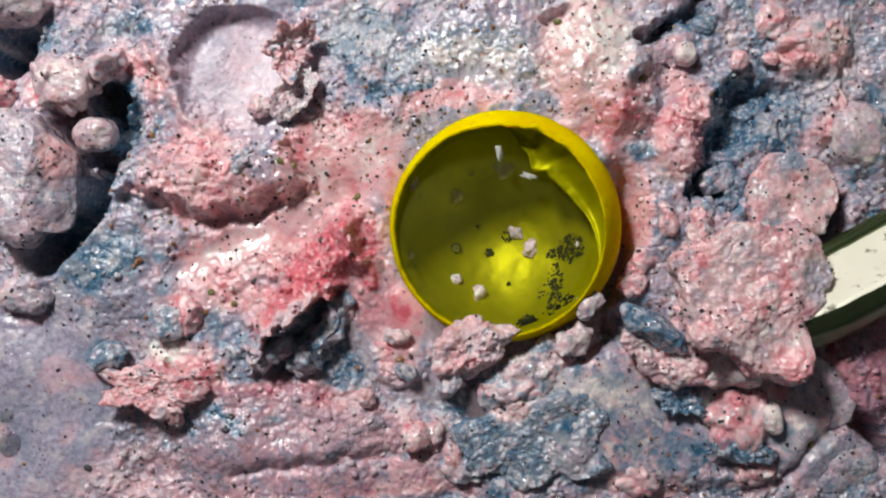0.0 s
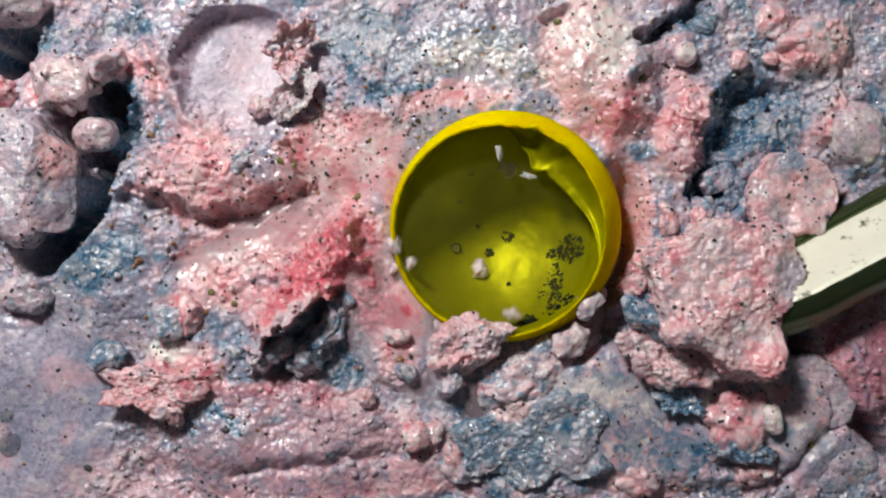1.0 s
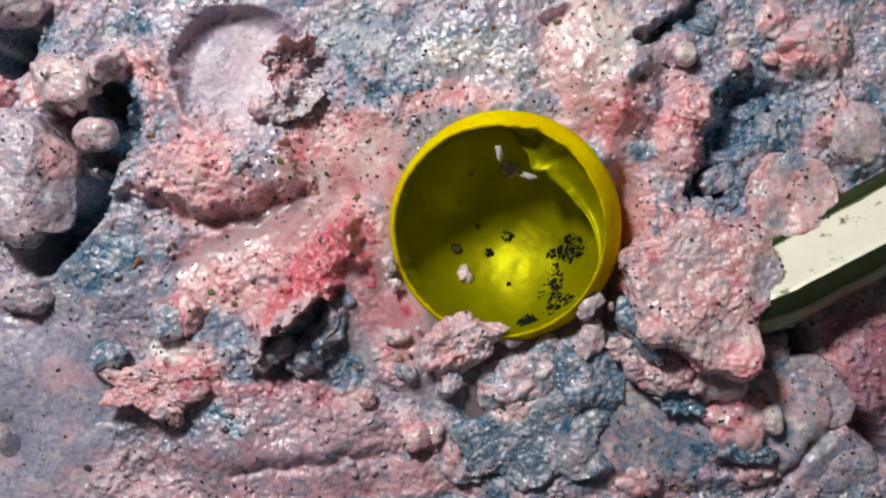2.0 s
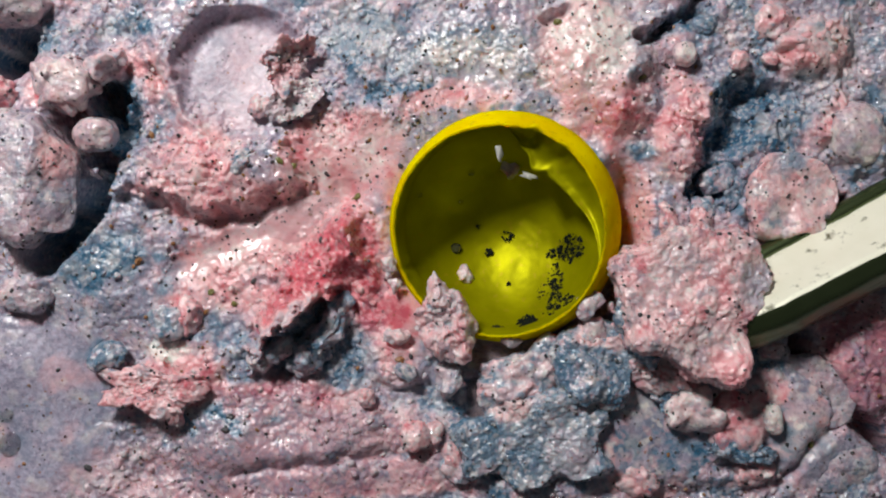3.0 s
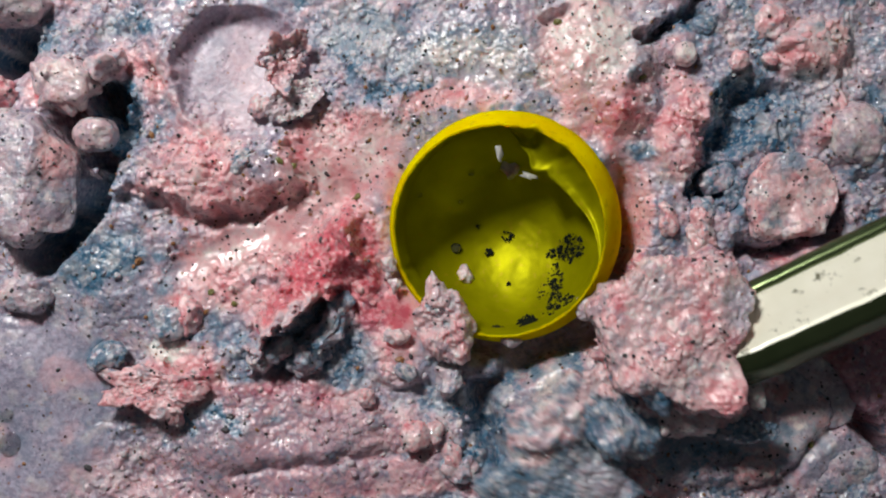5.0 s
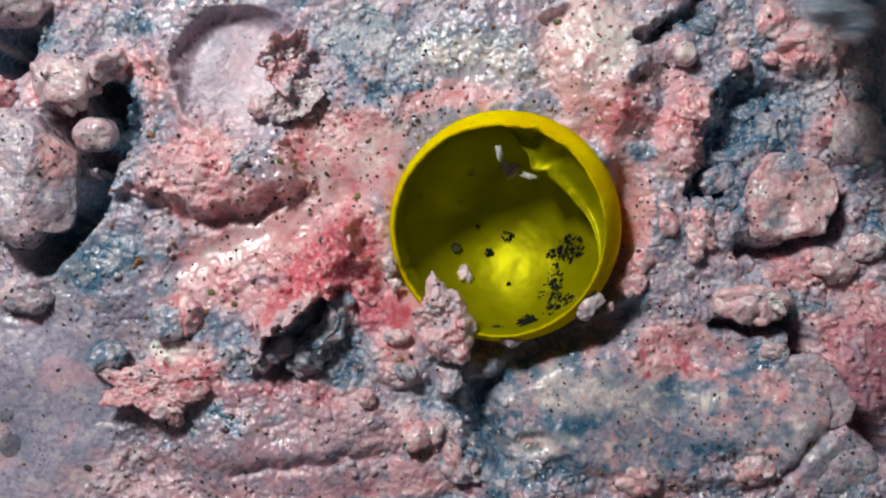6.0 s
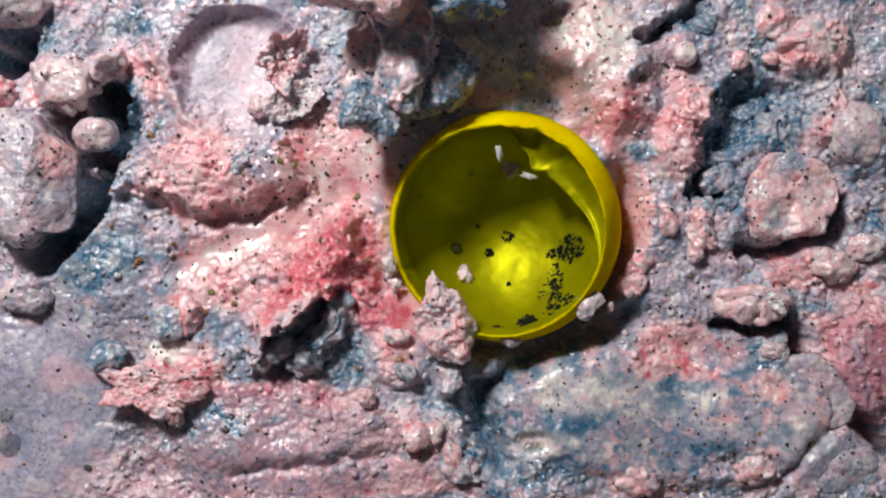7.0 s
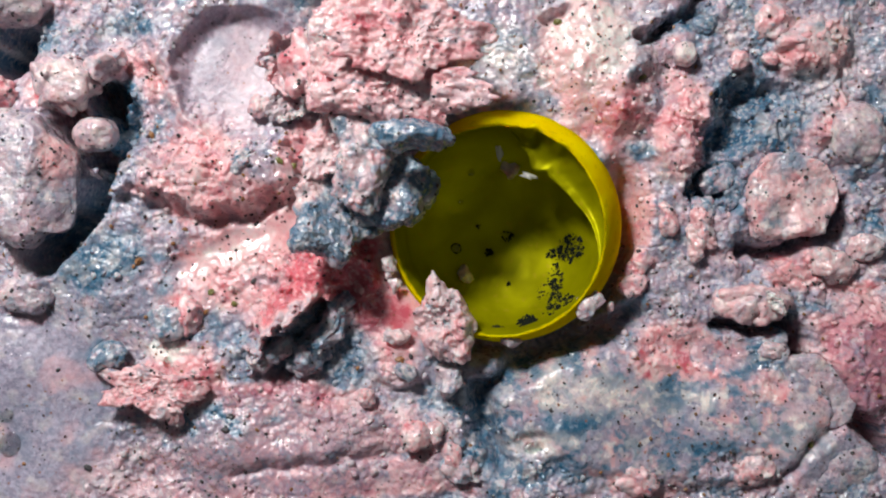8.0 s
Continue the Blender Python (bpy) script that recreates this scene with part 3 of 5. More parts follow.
def clod(name, u, v, z, size, seed, label, rose=0.4, blue=0.1, pale=0.1, wet=0.4, turn=0, lobes=None,
         rough=0.22, square=2.6, level=5, patches=(), category="clay lump", group="", crumbs=0.05, cuts=()):
    """A torn lump of clay. size: millimetres; lobes: how far it reaches, at even angles clockwise from
    east; patches: (x, y, radius, rose, blue, pale) of other pigment, in parts of its half size; cuts: planes
    (x, y, z, distance) that it broke along, in parts of its half size."""
    co, faces = unit_sphere(level)
    x, y, z3 = co.T
    s = seed * 3.71
    q = (np.abs(x) ** square + np.abs(y) ** square + np.abs(z3) ** square) ** (-1 / square)
    q = 0.55 + 0.45 * q
    if lobes:
        n = len(lobes)
        a = (np.arctan2(-y, x) / (2 * math.pi) % 1) * n
        k = np.floor(a).astype(int)
        f = a - k
        f = f * f * (3 - 2 * f)
        lob = np.array(lobes)
        reach = lob[k % n] * (1 - f) + lob[(k + 1) % n] * f
        q = q * (1 + (reach - 1) * smooth(0.0, 0.5, np.hypot(x, y)))
    pts = np.stack([x * q, y * q, z3 * q], -1) * np.array(size) / 2
    for *way, far in cuts:
        way = np.array(way) / np.linalg.norm(way)
        over = np.maximum(0, pts / (np.array(size) / 2) @ way - far)
        pts = pts - (0.9 * over[:, None] * way) * np.array(size) / 2
    # torn relief, in millimetres: large bends, then crags, then crumbs
    big = min(size[:2])
    for wave, amp, octaves in ((0.5 * big, 0.5 * rough * big, 2), (1.6, 1.15 * rough, 2), (0.6, 0.3 * rough + 0.4 * crumbs, 2), (0.24, 1.2 * crumbs, 1)):
        g = pts / wave + s
        shove = np.stack([fbm(g[:, 0] + o, g[:, 1] - o, g[:, 2] + 2 * o, octaves, 0.55) for o in (0.0, 17.3, 41.9)], -1)
        out = co * np.array(size).mean() / np.array(size)
        out = out / np.linalg.norm(out, axis=1)[:, None]
        ridge = np.abs(fbm(g[:, 0] - 31, g[:, 1] + 13, g[:, 2], octaves, 0.55))
        pts = pts + amp * 0.5 * shove * np.array((1, 1, 0.6)) - amp * 0.6 * out * (0.45 - ridge)[:, None]
    pts = pts + out * (3.0 * crumbs * (crumbs3(pts, 0.8, seed) + 0.55 * crumbs3(pts, 0.36, seed + 1)))[:, None]
    px, py, pz = (pts / (np.array(size) / 2)).T
    pts = pts * MM
    n1 = fbm(px * 2.2 + s, py * 2.2, pz * 2.2 + 4, 4)
    n2 = fbm(px * 3.1 + s + 20, py * 3.1, pz * 3.1, 4)
    R = np.clip(rose * (1 + 0.4 * n1) + 0.10 * smooth(0.0, 0.7, -n2), 0, 1)
    B = np.clip(0.3 * blue + 0.8 * smooth(0.3, 0.85, blue + 0.45 * n2), 0, 1)
    W = np.clip(pale * (1 - 0.8 * n1), 0, 1)
    gx, gy, gz = pts.T / (0.75 * MM) + s
    n3, n4 = fbm(gx, gy, gz, 3), fbm(gx + 30, gy, gz - 9, 3)
    R = np.clip(R * (1 + 0.3 * n3), 0, 1)
    B = np.clip(B + (0.08 + 1.3 * blue) * smooth(0.25, 0.75, n4) * (1 - B), 0, 1)
    W = np.clip(W + 0.35 * smooth(0.3, 0.8, -n3), 0, 1)
    for a, b, rad, r, bl, pa in patches:
        k = bump(np.hypot(px - a, py - b) / rad + 0.3 * n1, 0.5)
        R, B, W = R + (r - R) * k, B + (bl - B) * k, W + (pa - W) * k
    wetness = np.clip(wet + 0.3 * n2, 0, 1)
    ob = mesh_object(name, pts, faces, CLAY, np.stack([R, B, W, wetness], -1))
    ob.matrix_world = Matrix.Translation(spot(u, v, z)) @ pose(0, 0, 0, 0, 0, -turn)
    tagged(ob, label, category, group)
    # grains of sand that stick to it
    rng = np.random.default_rng(seed)
    count = int(size[0] * size[1] * 1.3)
    if count > 2:
        top = np.flatnonzero(co[:, 2] > -0.1)
        pick = rng.choice(top, count)
        bits = scatter("sand", pts[pick], (0.04 + 0.13 * rng.random(count) ** 2.2) * MM, BLACK, "", "", seed=seed)
        bits.parent = ob
    return ob


def flake(name, u, v, z, size, seed, label, lobes, rose=0.4, blue=0.1, pale=0.1, wet=0.4, turn=0, curl=(0.3, 0.3), thick=0.4, jag=0.15,
          patches=(), category="clay flake"):
    """A thin torn sheet of clay. size: millimetres; curl: how far its edges bend up along x and y, millimetres."""
    na, nr, s = 150, 34, seed * 2.93
    phi = np.arange(na) * 2 * math.pi / na
    n = len(lobes)
    a = (-phi / (2 * math.pi) % 1) * n
    k = np.floor(a).astype(int)
    f = a - k
    lob = np.array(lobes)
    edge = lob[k % n] * (1 - f) + lob[(k + 1) % n] * f
    edge = edge * (1 + jag * fbm(3 * np.cos(phi) + s, 3 * np.sin(phi), 0 * phi + 0.5, 4, 0.5))
    rr, pp = np.meshgrid(np.linspace(0.03, 1, nr), phi, indexing="ij")
    edge = edge.mean() + (edge - edge.mean()) * rr ** 2
    x, y = rr * np.cos(pp) * edge, rr * np.sin(pp) * edge
    xm, ym = x * size[0] / 2, y * size[1] / 2
    mid = curl[0] * x ** 2 + curl[1] * y ** 2 + 0.28 * fbm(0.7 * xm + s, 0.7 * ym, 0 * x + 7.5, 3, 0.5)
    body = thick * (1 - 0.75 * rr ** 6) * (1 + 0.6 * fbm(0.9 * xm + s, 0.9 * ym, 0 * x + 1.5, 3))
    fine = 0.20 * np.abs(fbm(1.7 * xm + s, 1.7 * ym, 0 * x + 2.5, 3, 0.6)) + 0.06 * fbm(5 * xm, 5 * ym, 0 * x, 2)
    top, low = mid + body / 2 + fine, mid - body / 2
    xy = np.stack([x * size[0] / 2, y * size[1] / 2], -1)
    pts = np.concatenate([np.concatenate([xy, h[..., None]], -1).reshape(-1, 3) for h in (top, low)])
    faces, m = [], na * nr
    for j in range(nr - 1):
        for i in range(na):
            i2 = (i + 1) % na
            q = (j * na + i, (j + 1) * na + i, (j + 1) * na + i2, j * na + i2)
            faces += [q, tuple(m + w for w in q[::-1])]
    faces += [((nr - 1) * na + i, m + (nr - 1) * na + i, m + (nr - 1) * na + (i + 1) % na, (nr - 1) * na + (i + 1) % na) for i in range(na)]
    faces += [tuple(range(na)), tuple(m + i for i in range(na - 1, -1, -1))]
    px, py = np.concatenate([x.ravel()] * 2), np.concatenate([y.ravel()] * 2)
    n1 = fbm(px * 2.5 + s, py * 2.5, pts[:, 2] * 2, 4)
    n2 = fbm(px * 3.1 + s + 20, py * 3.1, pts[:, 2] * 2, 4)
    R, B, W = np.clip(rose * (1 + 0.6 * n1), 0, 1), np.clip(0.3 * blue + 0.8 * smooth(0.3, 0.85, blue + 0.45 * n2), 0, 1), np.clip(pale * (1 - 0.8 * n1), 0, 1)
    for a, b, rad, r, bl, pa in patches:
        k = bump(np.hypot(px - a, py - b) / rad + 0.3 * n1, 0.5)
        R, B, W = R + (r - R) * k, B + (bl - B) * k, W + (pa - W) * k
    ob = mesh_object(name, pts * MM, faces, CLAY, np.stack([R, B, W, np.clip(wet + 0.3 * n2, 0, 1)], -1))
    ob.matrix_world = Matrix.Translation(spot(u, v, z)) @ pose(0, 0, 0, 0, 0, -turn)
    rng = np.random.default_rng(seed)
    count = int(size[0] * size[1] * 1.0) + 2
    bits = scatter("sand", pts[rng.integers(0, m, count)] * MM, (0.04 + 0.11 * rng.random(count) ** 2.2) * MM, BLACK, "", "", seed=seed)
    bits.parent = ob
    return tagged(ob, label, category)


# stones and lumps that lie still
clod("clay_stone", 44, 316, 1.2, (6.3, 10.2, 5.2), 1, "smooth mauve clay stone with a pink broken edge",
     rose=0.06, pale=0.1, turn=-14, rough=0.16, crumbs=0.03, square=3.6, level=6, lobes=(1.12, 1.0, .82, .98, .9, .95, .95, 1.0, .9, .95),
     patches=((0.85, 0.15, 0.42, .5, 0, .1),), cuts=((-0.12, 0.12, 1, 0.62), (0.7, -0.4, 0.75, 0.66)))
clod("clay_pebble", 170, 238, 0.0, (3.1, 2.6, 2.6), 2, "small round mauve clay pebble in a dark hollow", rose=0.2, pale=0.25,
     rough=0.12, crumbs=0.03, category="pebble")
clod("clay_lump", 118, 150, 0.6, (4.4, 3.2, 3.6), 3, "crumbly pinkish clay lump", rose=0.28, pale=0.25, rough=0.35)
clod("clay_lump", 188, 118, 0.3, (2.8, 2.2, 2.8), 4, "crumbly pinkish clay lump", rose=0.2, pale=0.2, rough=0.35)
clod("clay_lump", 25, 8, 0.6, (4.6, 3.2, 4.4), 5, "grey mauve clay lump over a black hollow", rose=0.1, blue=0.1, pale=0.3, rough=0.2)
clod("clay_lump", 2, 160, 0.0, (1.8, 2.2, 1.8), 6, "small dark reddish clay lump", rose=0.8, rough=0.3)
clod("clay_lump", 566, 606, 0.2, (6.2, 3.0, 2.6), 7, "dark blue-grey clay lump under a torn curling edge", rose=0.08, blue=0.5, pale=0.1,
     turn=-52, rough=0.4, crumbs=0.09, level=6, lobes=(1.1, .9, .95, .8, 1, 1.05, .85, 1))
clod("clay_lump", 480, 625, 0.5, (3.6, 1.6, 1.8), 8, "grey clay curl beside a larger lump", rose=0.2, blue=0.25, pale=0.2, turn=-25, rough=0.3)
flake("clay_flake", 270, 690, 1.3, (7.6, 3.6), 9, "ragged pink clay flake that overhangs its shadow", (.95, .9, 1.25, .7, 1.0, .85, 1.05, .9, .7, .9), rose=0.55, pale=0.1,
      turn=4, curl=(-0.5, 0.2), thick=0.8, jag=0.25)
clod("clay_flake", 312, 720, 1.0, (1.5, 2.6, 1.0), 10, "thin pink clay splinter", rose=0.5, pale=0.2, turn=25, rough=0.4, category="clay flake")
clod("clay_pebble", 300, 572, 0.6, (2.5, 2.5, 1.7), 11, "flat blue-grey clay pebble", rose=0.05, blue=0.4, pale=0.2, rough=0.15, category="pebble")
clod("clay_lump", 335, 560, 0.5, (1.6, 3.2, 1.5), 12, "pink clay lump beside a pebble", rose=0.6, rough=0.3, turn=12)
clod("clay_pebble", 190, 632, 0.4, (2.9, 1.7, 1.5), 13, "shiny blue clay pebble", rose=0, blue=0.7, pale=0.1, wet=0.9, rough=0.25, turn=-25, category="pebble")
clod("clay_pebble", 733, 771, 0.6, (2.2, 2.1, 1.9), 14, "round pink clay pebble", rose=0.6, pale=0.15, rough=0.14, category="pebble")
clod("clay_lump", 768, 768, 0.5, (1.4, 1.5, 1.2), 15, "pink clay crumb beside a round pebble", rose=0.5, pale=0.15, rough=0.3)
clod("clay_pebble", 649, 706, 0.5, (1.0, 1.3, 1.0), 16, "small pink clay pebble", rose=0.5, pale=0.2, rough=0.2, category="pebble")
clod("clay_pebble", 716, 660, 0.7, (1.5, 1.2, 1.0), 17, "small blue clay pebble", rose=0, blue=0.6, pale=0.2, rough=0.2, category="pebble")
clod("clay_lump", 705, 594, 0.7, (1.6, 1.1, 1.0), 18, "small pale clay crumb", rose=0.3, pale=0.4, rough=0.3)
clod("clay_lump", 425, 285, 1.3, (2.0, 1.5, 1.2), 19, "small dark grey clay crumb on a pink ledge", rose=0.1, blue=0.5, turn=-30, rough=0.3)
clod("clay_pebble", 1210, 97, 0.8, (1.7, 1.8, 1.5), 20, "small pale round clay pebble", rose=0.25, pale=0.5, rough=0.1, crumbs=0.01, category="pebble")
clod("clay_lump", 1400, 345, 0.7, (6.2, 6.6, 2.6), 21, "soft pink clay lump with a blue-grey top", rose=0.5, pale=0.15, level=6, rough=0.2, square=5.0, cuts=((0, 0.1, 1, 0.5),),
     lobes=(1, 1, .95, 1.05, .95, .95, .9, .9), patches=((0.0, 0.85, 0.5, 0, .35, .1),))
clod("clay_lump", 1520, 235, 0.3, (4.0, 4.4, 2.8), 22, "mauve clay lump with a wet top", rose=0.15, pale=0.2, rough=0.16, wet=0.9)
clod("clay_lump", 1265, 320, -0.6, (2.6, 2.2, 1.8), 23, "dark grey crumb in a hollow", rose=0.05, blue=0.5, rough=0.35)
clod("clay_lump", 1300, 340, -0.5, (1.6, 2.2, 1.6), 24, "dark grey crumb in a hollow", rose=0.05, blue=0.55, rough=0.35)
clod("clay_lump", 1240, 365, -0.2, (1.8, 1.8, 1.6), 25, "dark grey crumb in a hollow", rose=0.1, blue=0.4, rough=0.35)
clod("clay_flake", 1245, 405, 0.7, (1.4, 3.6, 1.2), 26, "upright pink clay splinter", rose=0.5, pale=0.1, turn=-28, rough=0.3, category="clay flake")
clod("clay_flake", 1232, 432, 0.6, (1.0, 2.6, 1.0), 27, "upright pale pink clay splinter", rose=0.4, pale=0.3, turn=-8, rough=0.3, category="clay flake")
clod("clay_lump", 1440, 80, 0.5, (4.6, 3.4, 2.2), 28, "crumbly orange-pink clay lump", rose=0.45, pale=0.2, rough=0.25)
clod("clay_lump", 1370, 40, 0.3, (3.0, 2.6, 1.8), 29, "small soft pinkish clay lump", rose=0.5, pale=0.1, rough=0.25)
clod("clay_pebble", 1310, 108, 0.3, (1.4, 1.4, 1.2), 30, "small pink clay pebble", rose=0.5, pale=0.1, rough=0.15, category="pebble")
clod("clay_pebble", 1364, 105, 0.4, (1.1, 0.8, 0.9), 31, "small pink clay pebble", rose=0.55, pale=0.1, rough=0.15, category="pebble")
clod("clay_pebble", 1245, 45, 0.2, (1.9, 1.1, 1.1), 32, "small blue clay pebble", rose=0, blue=0.8, rough=0.2, category="pebble")
clod("clay_lump", 1335, 535, 0.7, (4.6, 2.7, 2.0), 33, "pink clay lump over a dark crack", rose=0.42, pale=0.15, rough=0.38, crumbs=0.09)
clod("clay_lump", 1365, 622, 0.4, (2.0, 1.3, 1.2), 34, "small mauve clay crumb", rose=0.2, pale=0.25, rough=0.2)
clod("clay_lump", 1130, 470, 0.0, (1.6, 2.6, 1.6), 35, "rose clay crumb beside the ball", rose=0.8, pale=0.05, rough=0.3, turn=30)
clod("clay_lump", 1120, 505, 0.0, (2.2, 1.8, 1.4), 36, "pink clay crumb beside the ball", rose=0.5, pale=0.15, rough=0.3)
clod("clay_lump", 1042, 540, 2.2, (1.4, 2.2, 1.2), 37, "small grey clay crumb stuck to the ball", rose=0.15, blue=0.2, pale=0.3, turn=35, rough=0.3)
clod("clay_lump", 798, 672, 0.6, (2.4, 2.6, 1.8), 38, "grey-blue crumbly clay lump", rose=0.05, blue=0.3, pale=0.25, rough=0.35)
clod("clay_lump", 820, 835, 0.4, (2.6, 1.7, 1.4), 39, "small grey clay crumb", rose=0.2, blue=0.2, rough=0.3)
clod("clay_lump", 800, 810, 0.5, (1.5, 2.0, 1.2), 40, "small pink clay crumb", rose=0.5, pale=0.2, rough=0.3)
clod("clay_lump", 45, 520, 0.3, (3.6, 2.8, 1.8), 41, "rounded mauve clay lump", rose=0.05, pale=0.15, rough=0.15)
clod("clay_stone", 1440, 690, 0.2, (6.4, 4.4, 2.0), 42, "smooth mauve clay stone beside a dark crack", rose=0.1, blue=0.12, pale=0.2, rough=0.14,
     crumbs=0.04, turn=28, level=6, cuts=((0, 0, 1, 0.4),))
clod("clay_lump", 1335, 833, 0.5, (3.0, 2.2, 1.5), 44, "pink clay lump on the smeared shelf", rose=0.5, pale=0.15, rough=0.3, crumbs=0.07, turn=-20)
clod("clay_lump", 1125, 848, 0.2, (3.4, 2.2, 1.4), 45, "soft salmon-pink clay lump pressed into the bed", rose=0.5, pale=0.1, rough=0.25, turn=15)
clod("clay_lump", 1180, 385, 0.4, (1.4, 2.4, 1.4), 46, "small pink clay splinter beside the ball", rose=0.5, pale=0.15, rough=0.25, turn=-5)
clod("clay_lump", 1470, 470, 0.4, (3.6, 2.2, 1.6), 47, "pale pink wet clay lump", rose=0.42, pale=0.3, rough=0.25, wet=0.9, turn=10)
clod("clay_lump", 1530, 440, 0.4, (2.6, 1.8, 1.4), 48, "pale mauve wet clay lump", rose=0.3, pale=0.35, rough=0.2, wet=0.9)
flake("clay_flake", 1372, 535, 2.0, (1.1, 1.9), 49, "small cream pointed chip on pink clay", (.9, .8, 1.2, .8, .9, .8, 1.1, .7), rose=0.0, blue=0.0, pale=1.0,
      turn=-35, curl=(-0.1, 0.1), thick=0.3, jag=0.1)
clod("clay_stone", 1490, 830, 0.0, (5.4, 4.2, 2.2), 43, "grey clay stone with a wet top", rose=0.05, blue=0.2, pale=0.1, rough=0.15, crumbs=0.02, wet=0.8)


# ---------------------------------------------------------------- the broken ball
BALL_Z = -1.5
BALL_MM = 8.35
AXIS = Vector((-0.88, -0.60, 4.6)).normalized()
BALL_M = Matrix.Translation(spot(BALL[0] - 3, BALL[1], BALL_Z)) @ AXIS.to_track_quat("Z", "X").to_matrix().to_4x4()
OPEN = 7.3                      # radius of the opening, mm
RIM = math.sqrt(BALL_MM ** 2 - OPEN ** 2)
DEEP = 7.8                       # depth of the hollow below its rim, mm


def bowl_z(r):
    return RIM - DEEP * np.sqrt(np.maximum(0, 1 - (r / (OPEN * 1.05)) ** 2)) ** 0.9


def yellow_ball():
    ball = new("broken_ball")
    ball.matrix_world = BALL_M
    tagged(ball, "broken hollow ball of yellow glass, half buried in clay", "glass ball")
    n = 240
    phi = np.arange(n) * 2 * math.pi / n
    east = BALL_M.to_3x3().inverted() @ Vector((1, 0, 0))
    off = (phi - math.atan2(east.y, east.x) + math.pi) % (2 * math.pi) - math.pi
    deg = np.degrees(off)
    wob = fbm(np.cos(phi) * 3, np.sin(phi) * 3, 0.5 + 0 * phi, 4)
    jag = fbm(np.cos(phi) * 14, np.sin(phi) * 14, 3.5 + 0 * phi, 3)
    # the chip: a ledge below the rim that widens northwards and ends in a break
    chip = smooth(-16, 14, deg + 2 * jag) * smooth(88, 78, deg + 2 * jag)
    broad = np.interp(deg, (-16, 2, 21, 46, 62, 70, 86), (0, 0.75, 1.7, 2.25, 2.5, 2.1, 0)) * (1 + 0.025 * jag)
    nick = np.exp(-((deg - 70) / 4.0) ** 2) + 0.5 * np.exp(-((deg - 52) / 3.0) ** 2)
    rings = []
    for a in np.linspace(165, math.degrees(math.asin(OPEN / BALL_MM)), 70):
        r, z = BALL_MM * math.sin(radians(a)) + 0 * phi, BALL_MM * math.cos(radians(a)) + 0 * phi
        if a < 90:
            z = z - 0.45 * nick * smooth(7.8, 7.1, r)
        rings.append((r, z))
    rim_r = OPEN + 0.09 * wob + 0.05 * jag + 0.5 * nick
    rings.append((rim_r - 0.03, RIM - 0.04 - 0.3 * nick + 0.08 * wob))
    rings.append((rim_r - 0.08, RIM - 0.12 - 0.35 * chip + 0.08 * wob))
    for k in np.linspace(0, 1, 12):
        r = rim_r - 0.12 - k * broad
        z = RIM - 0.2 - chip * (0.5 + 1.5 * math.sin(0.5 * math.pi * min(1, 1.25 * k)) - 0.35 * k ** 3 + 0.10 * fbm(0.6 * r * np.cos(phi), 0.6 * r * np.sin(phi), 0 * phi + 6.5, 3))
        rings.append((r, z))
    lip_r, lip_z = rings[-1]
    rings.append((lip_r - 0.05, lip_z - 0.10))
    for k in np.linspace(1, 0.02, 60):
        r = (lip_r - 0.03) * k
        z = np.minimum(bowl_z(r), lip_z - 0.25)
        rings.append((r, z + 0.10 * fbm(r * np.cos(phi) / 3, r * np.sin(phi) / 3, 0 * phi + 2.5, 3)))
    # from the chip's ledge inwards the wall takes the darker, shaded copy
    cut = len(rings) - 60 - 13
    for name, mat, loops in (("shell", GLASS, rings[:cut + 1]), ("inner_wall", SHADED_GLASS, rings[cut:])):
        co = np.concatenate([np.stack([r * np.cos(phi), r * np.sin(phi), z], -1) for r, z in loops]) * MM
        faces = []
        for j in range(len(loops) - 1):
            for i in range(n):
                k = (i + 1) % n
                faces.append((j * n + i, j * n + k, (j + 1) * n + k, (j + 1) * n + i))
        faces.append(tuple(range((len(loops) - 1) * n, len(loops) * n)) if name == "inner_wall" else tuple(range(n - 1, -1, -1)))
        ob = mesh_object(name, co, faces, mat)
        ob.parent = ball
        tagged(ob, "yellow glass wall of the hollow, its shade put into the colour" if name == "inner_wall" else "bright yellow outer shell with a chipped rim")
    # splinters on the broken edge, whitened to stand in for glints
    rng = np.random.default_rng(4)
    for x, y, length, wide, spin in ((884, 270, 1.1, 0.4, 75), (936, 312, 1.1, 0.35, 12)):
        bm = bmesh.new()
        bmesh.ops.create_icosphere(bm, subdivisions=2, radius=0.5 * MM)
        for vert in bm.verts:
            vert.co = Vector((vert.co.x * length, vert.co.y * wide, vert.co.z * 0.6)) * (1 + 0.9 * (rng.random() - 0.5))
        ob = part("glass_chip", bm, GLINT_GLASS, ball, "splinter on the broken edge, whitened to stand in for a glint")
        ob.matrix_local = BALL_M.inverted() @ Matrix.Translation(spot(x, y, 3.0)) @ pose(0, 0, 0, 25, 20, -spin)
    return ball


BALL_OB = yellow_ball()


def on_bowl(u, v):
    """The place on the hollow's floor under a plan place, world metres."""
    ray_o = Vector((0, 0, EYE))
    way = (spot(u, v, 0) - ray_o).normalized()
    inv = BALL_M.inverted()
    o, w = inv @ ray_o, inv.to_3x3() @ way
    lo, hi = 0.055, 0.085
    for _ in range(40):
        m = (lo + hi) / 2
        p = o + w * m
        r = math.hypot(p.x, p.y) / MM
        if p.z / MM > float(bowl_z(np.array(min(r, OPEN)))):
            lo = m
        else:
            hi = m
    return ray_o + way * (lo - 0.00008)


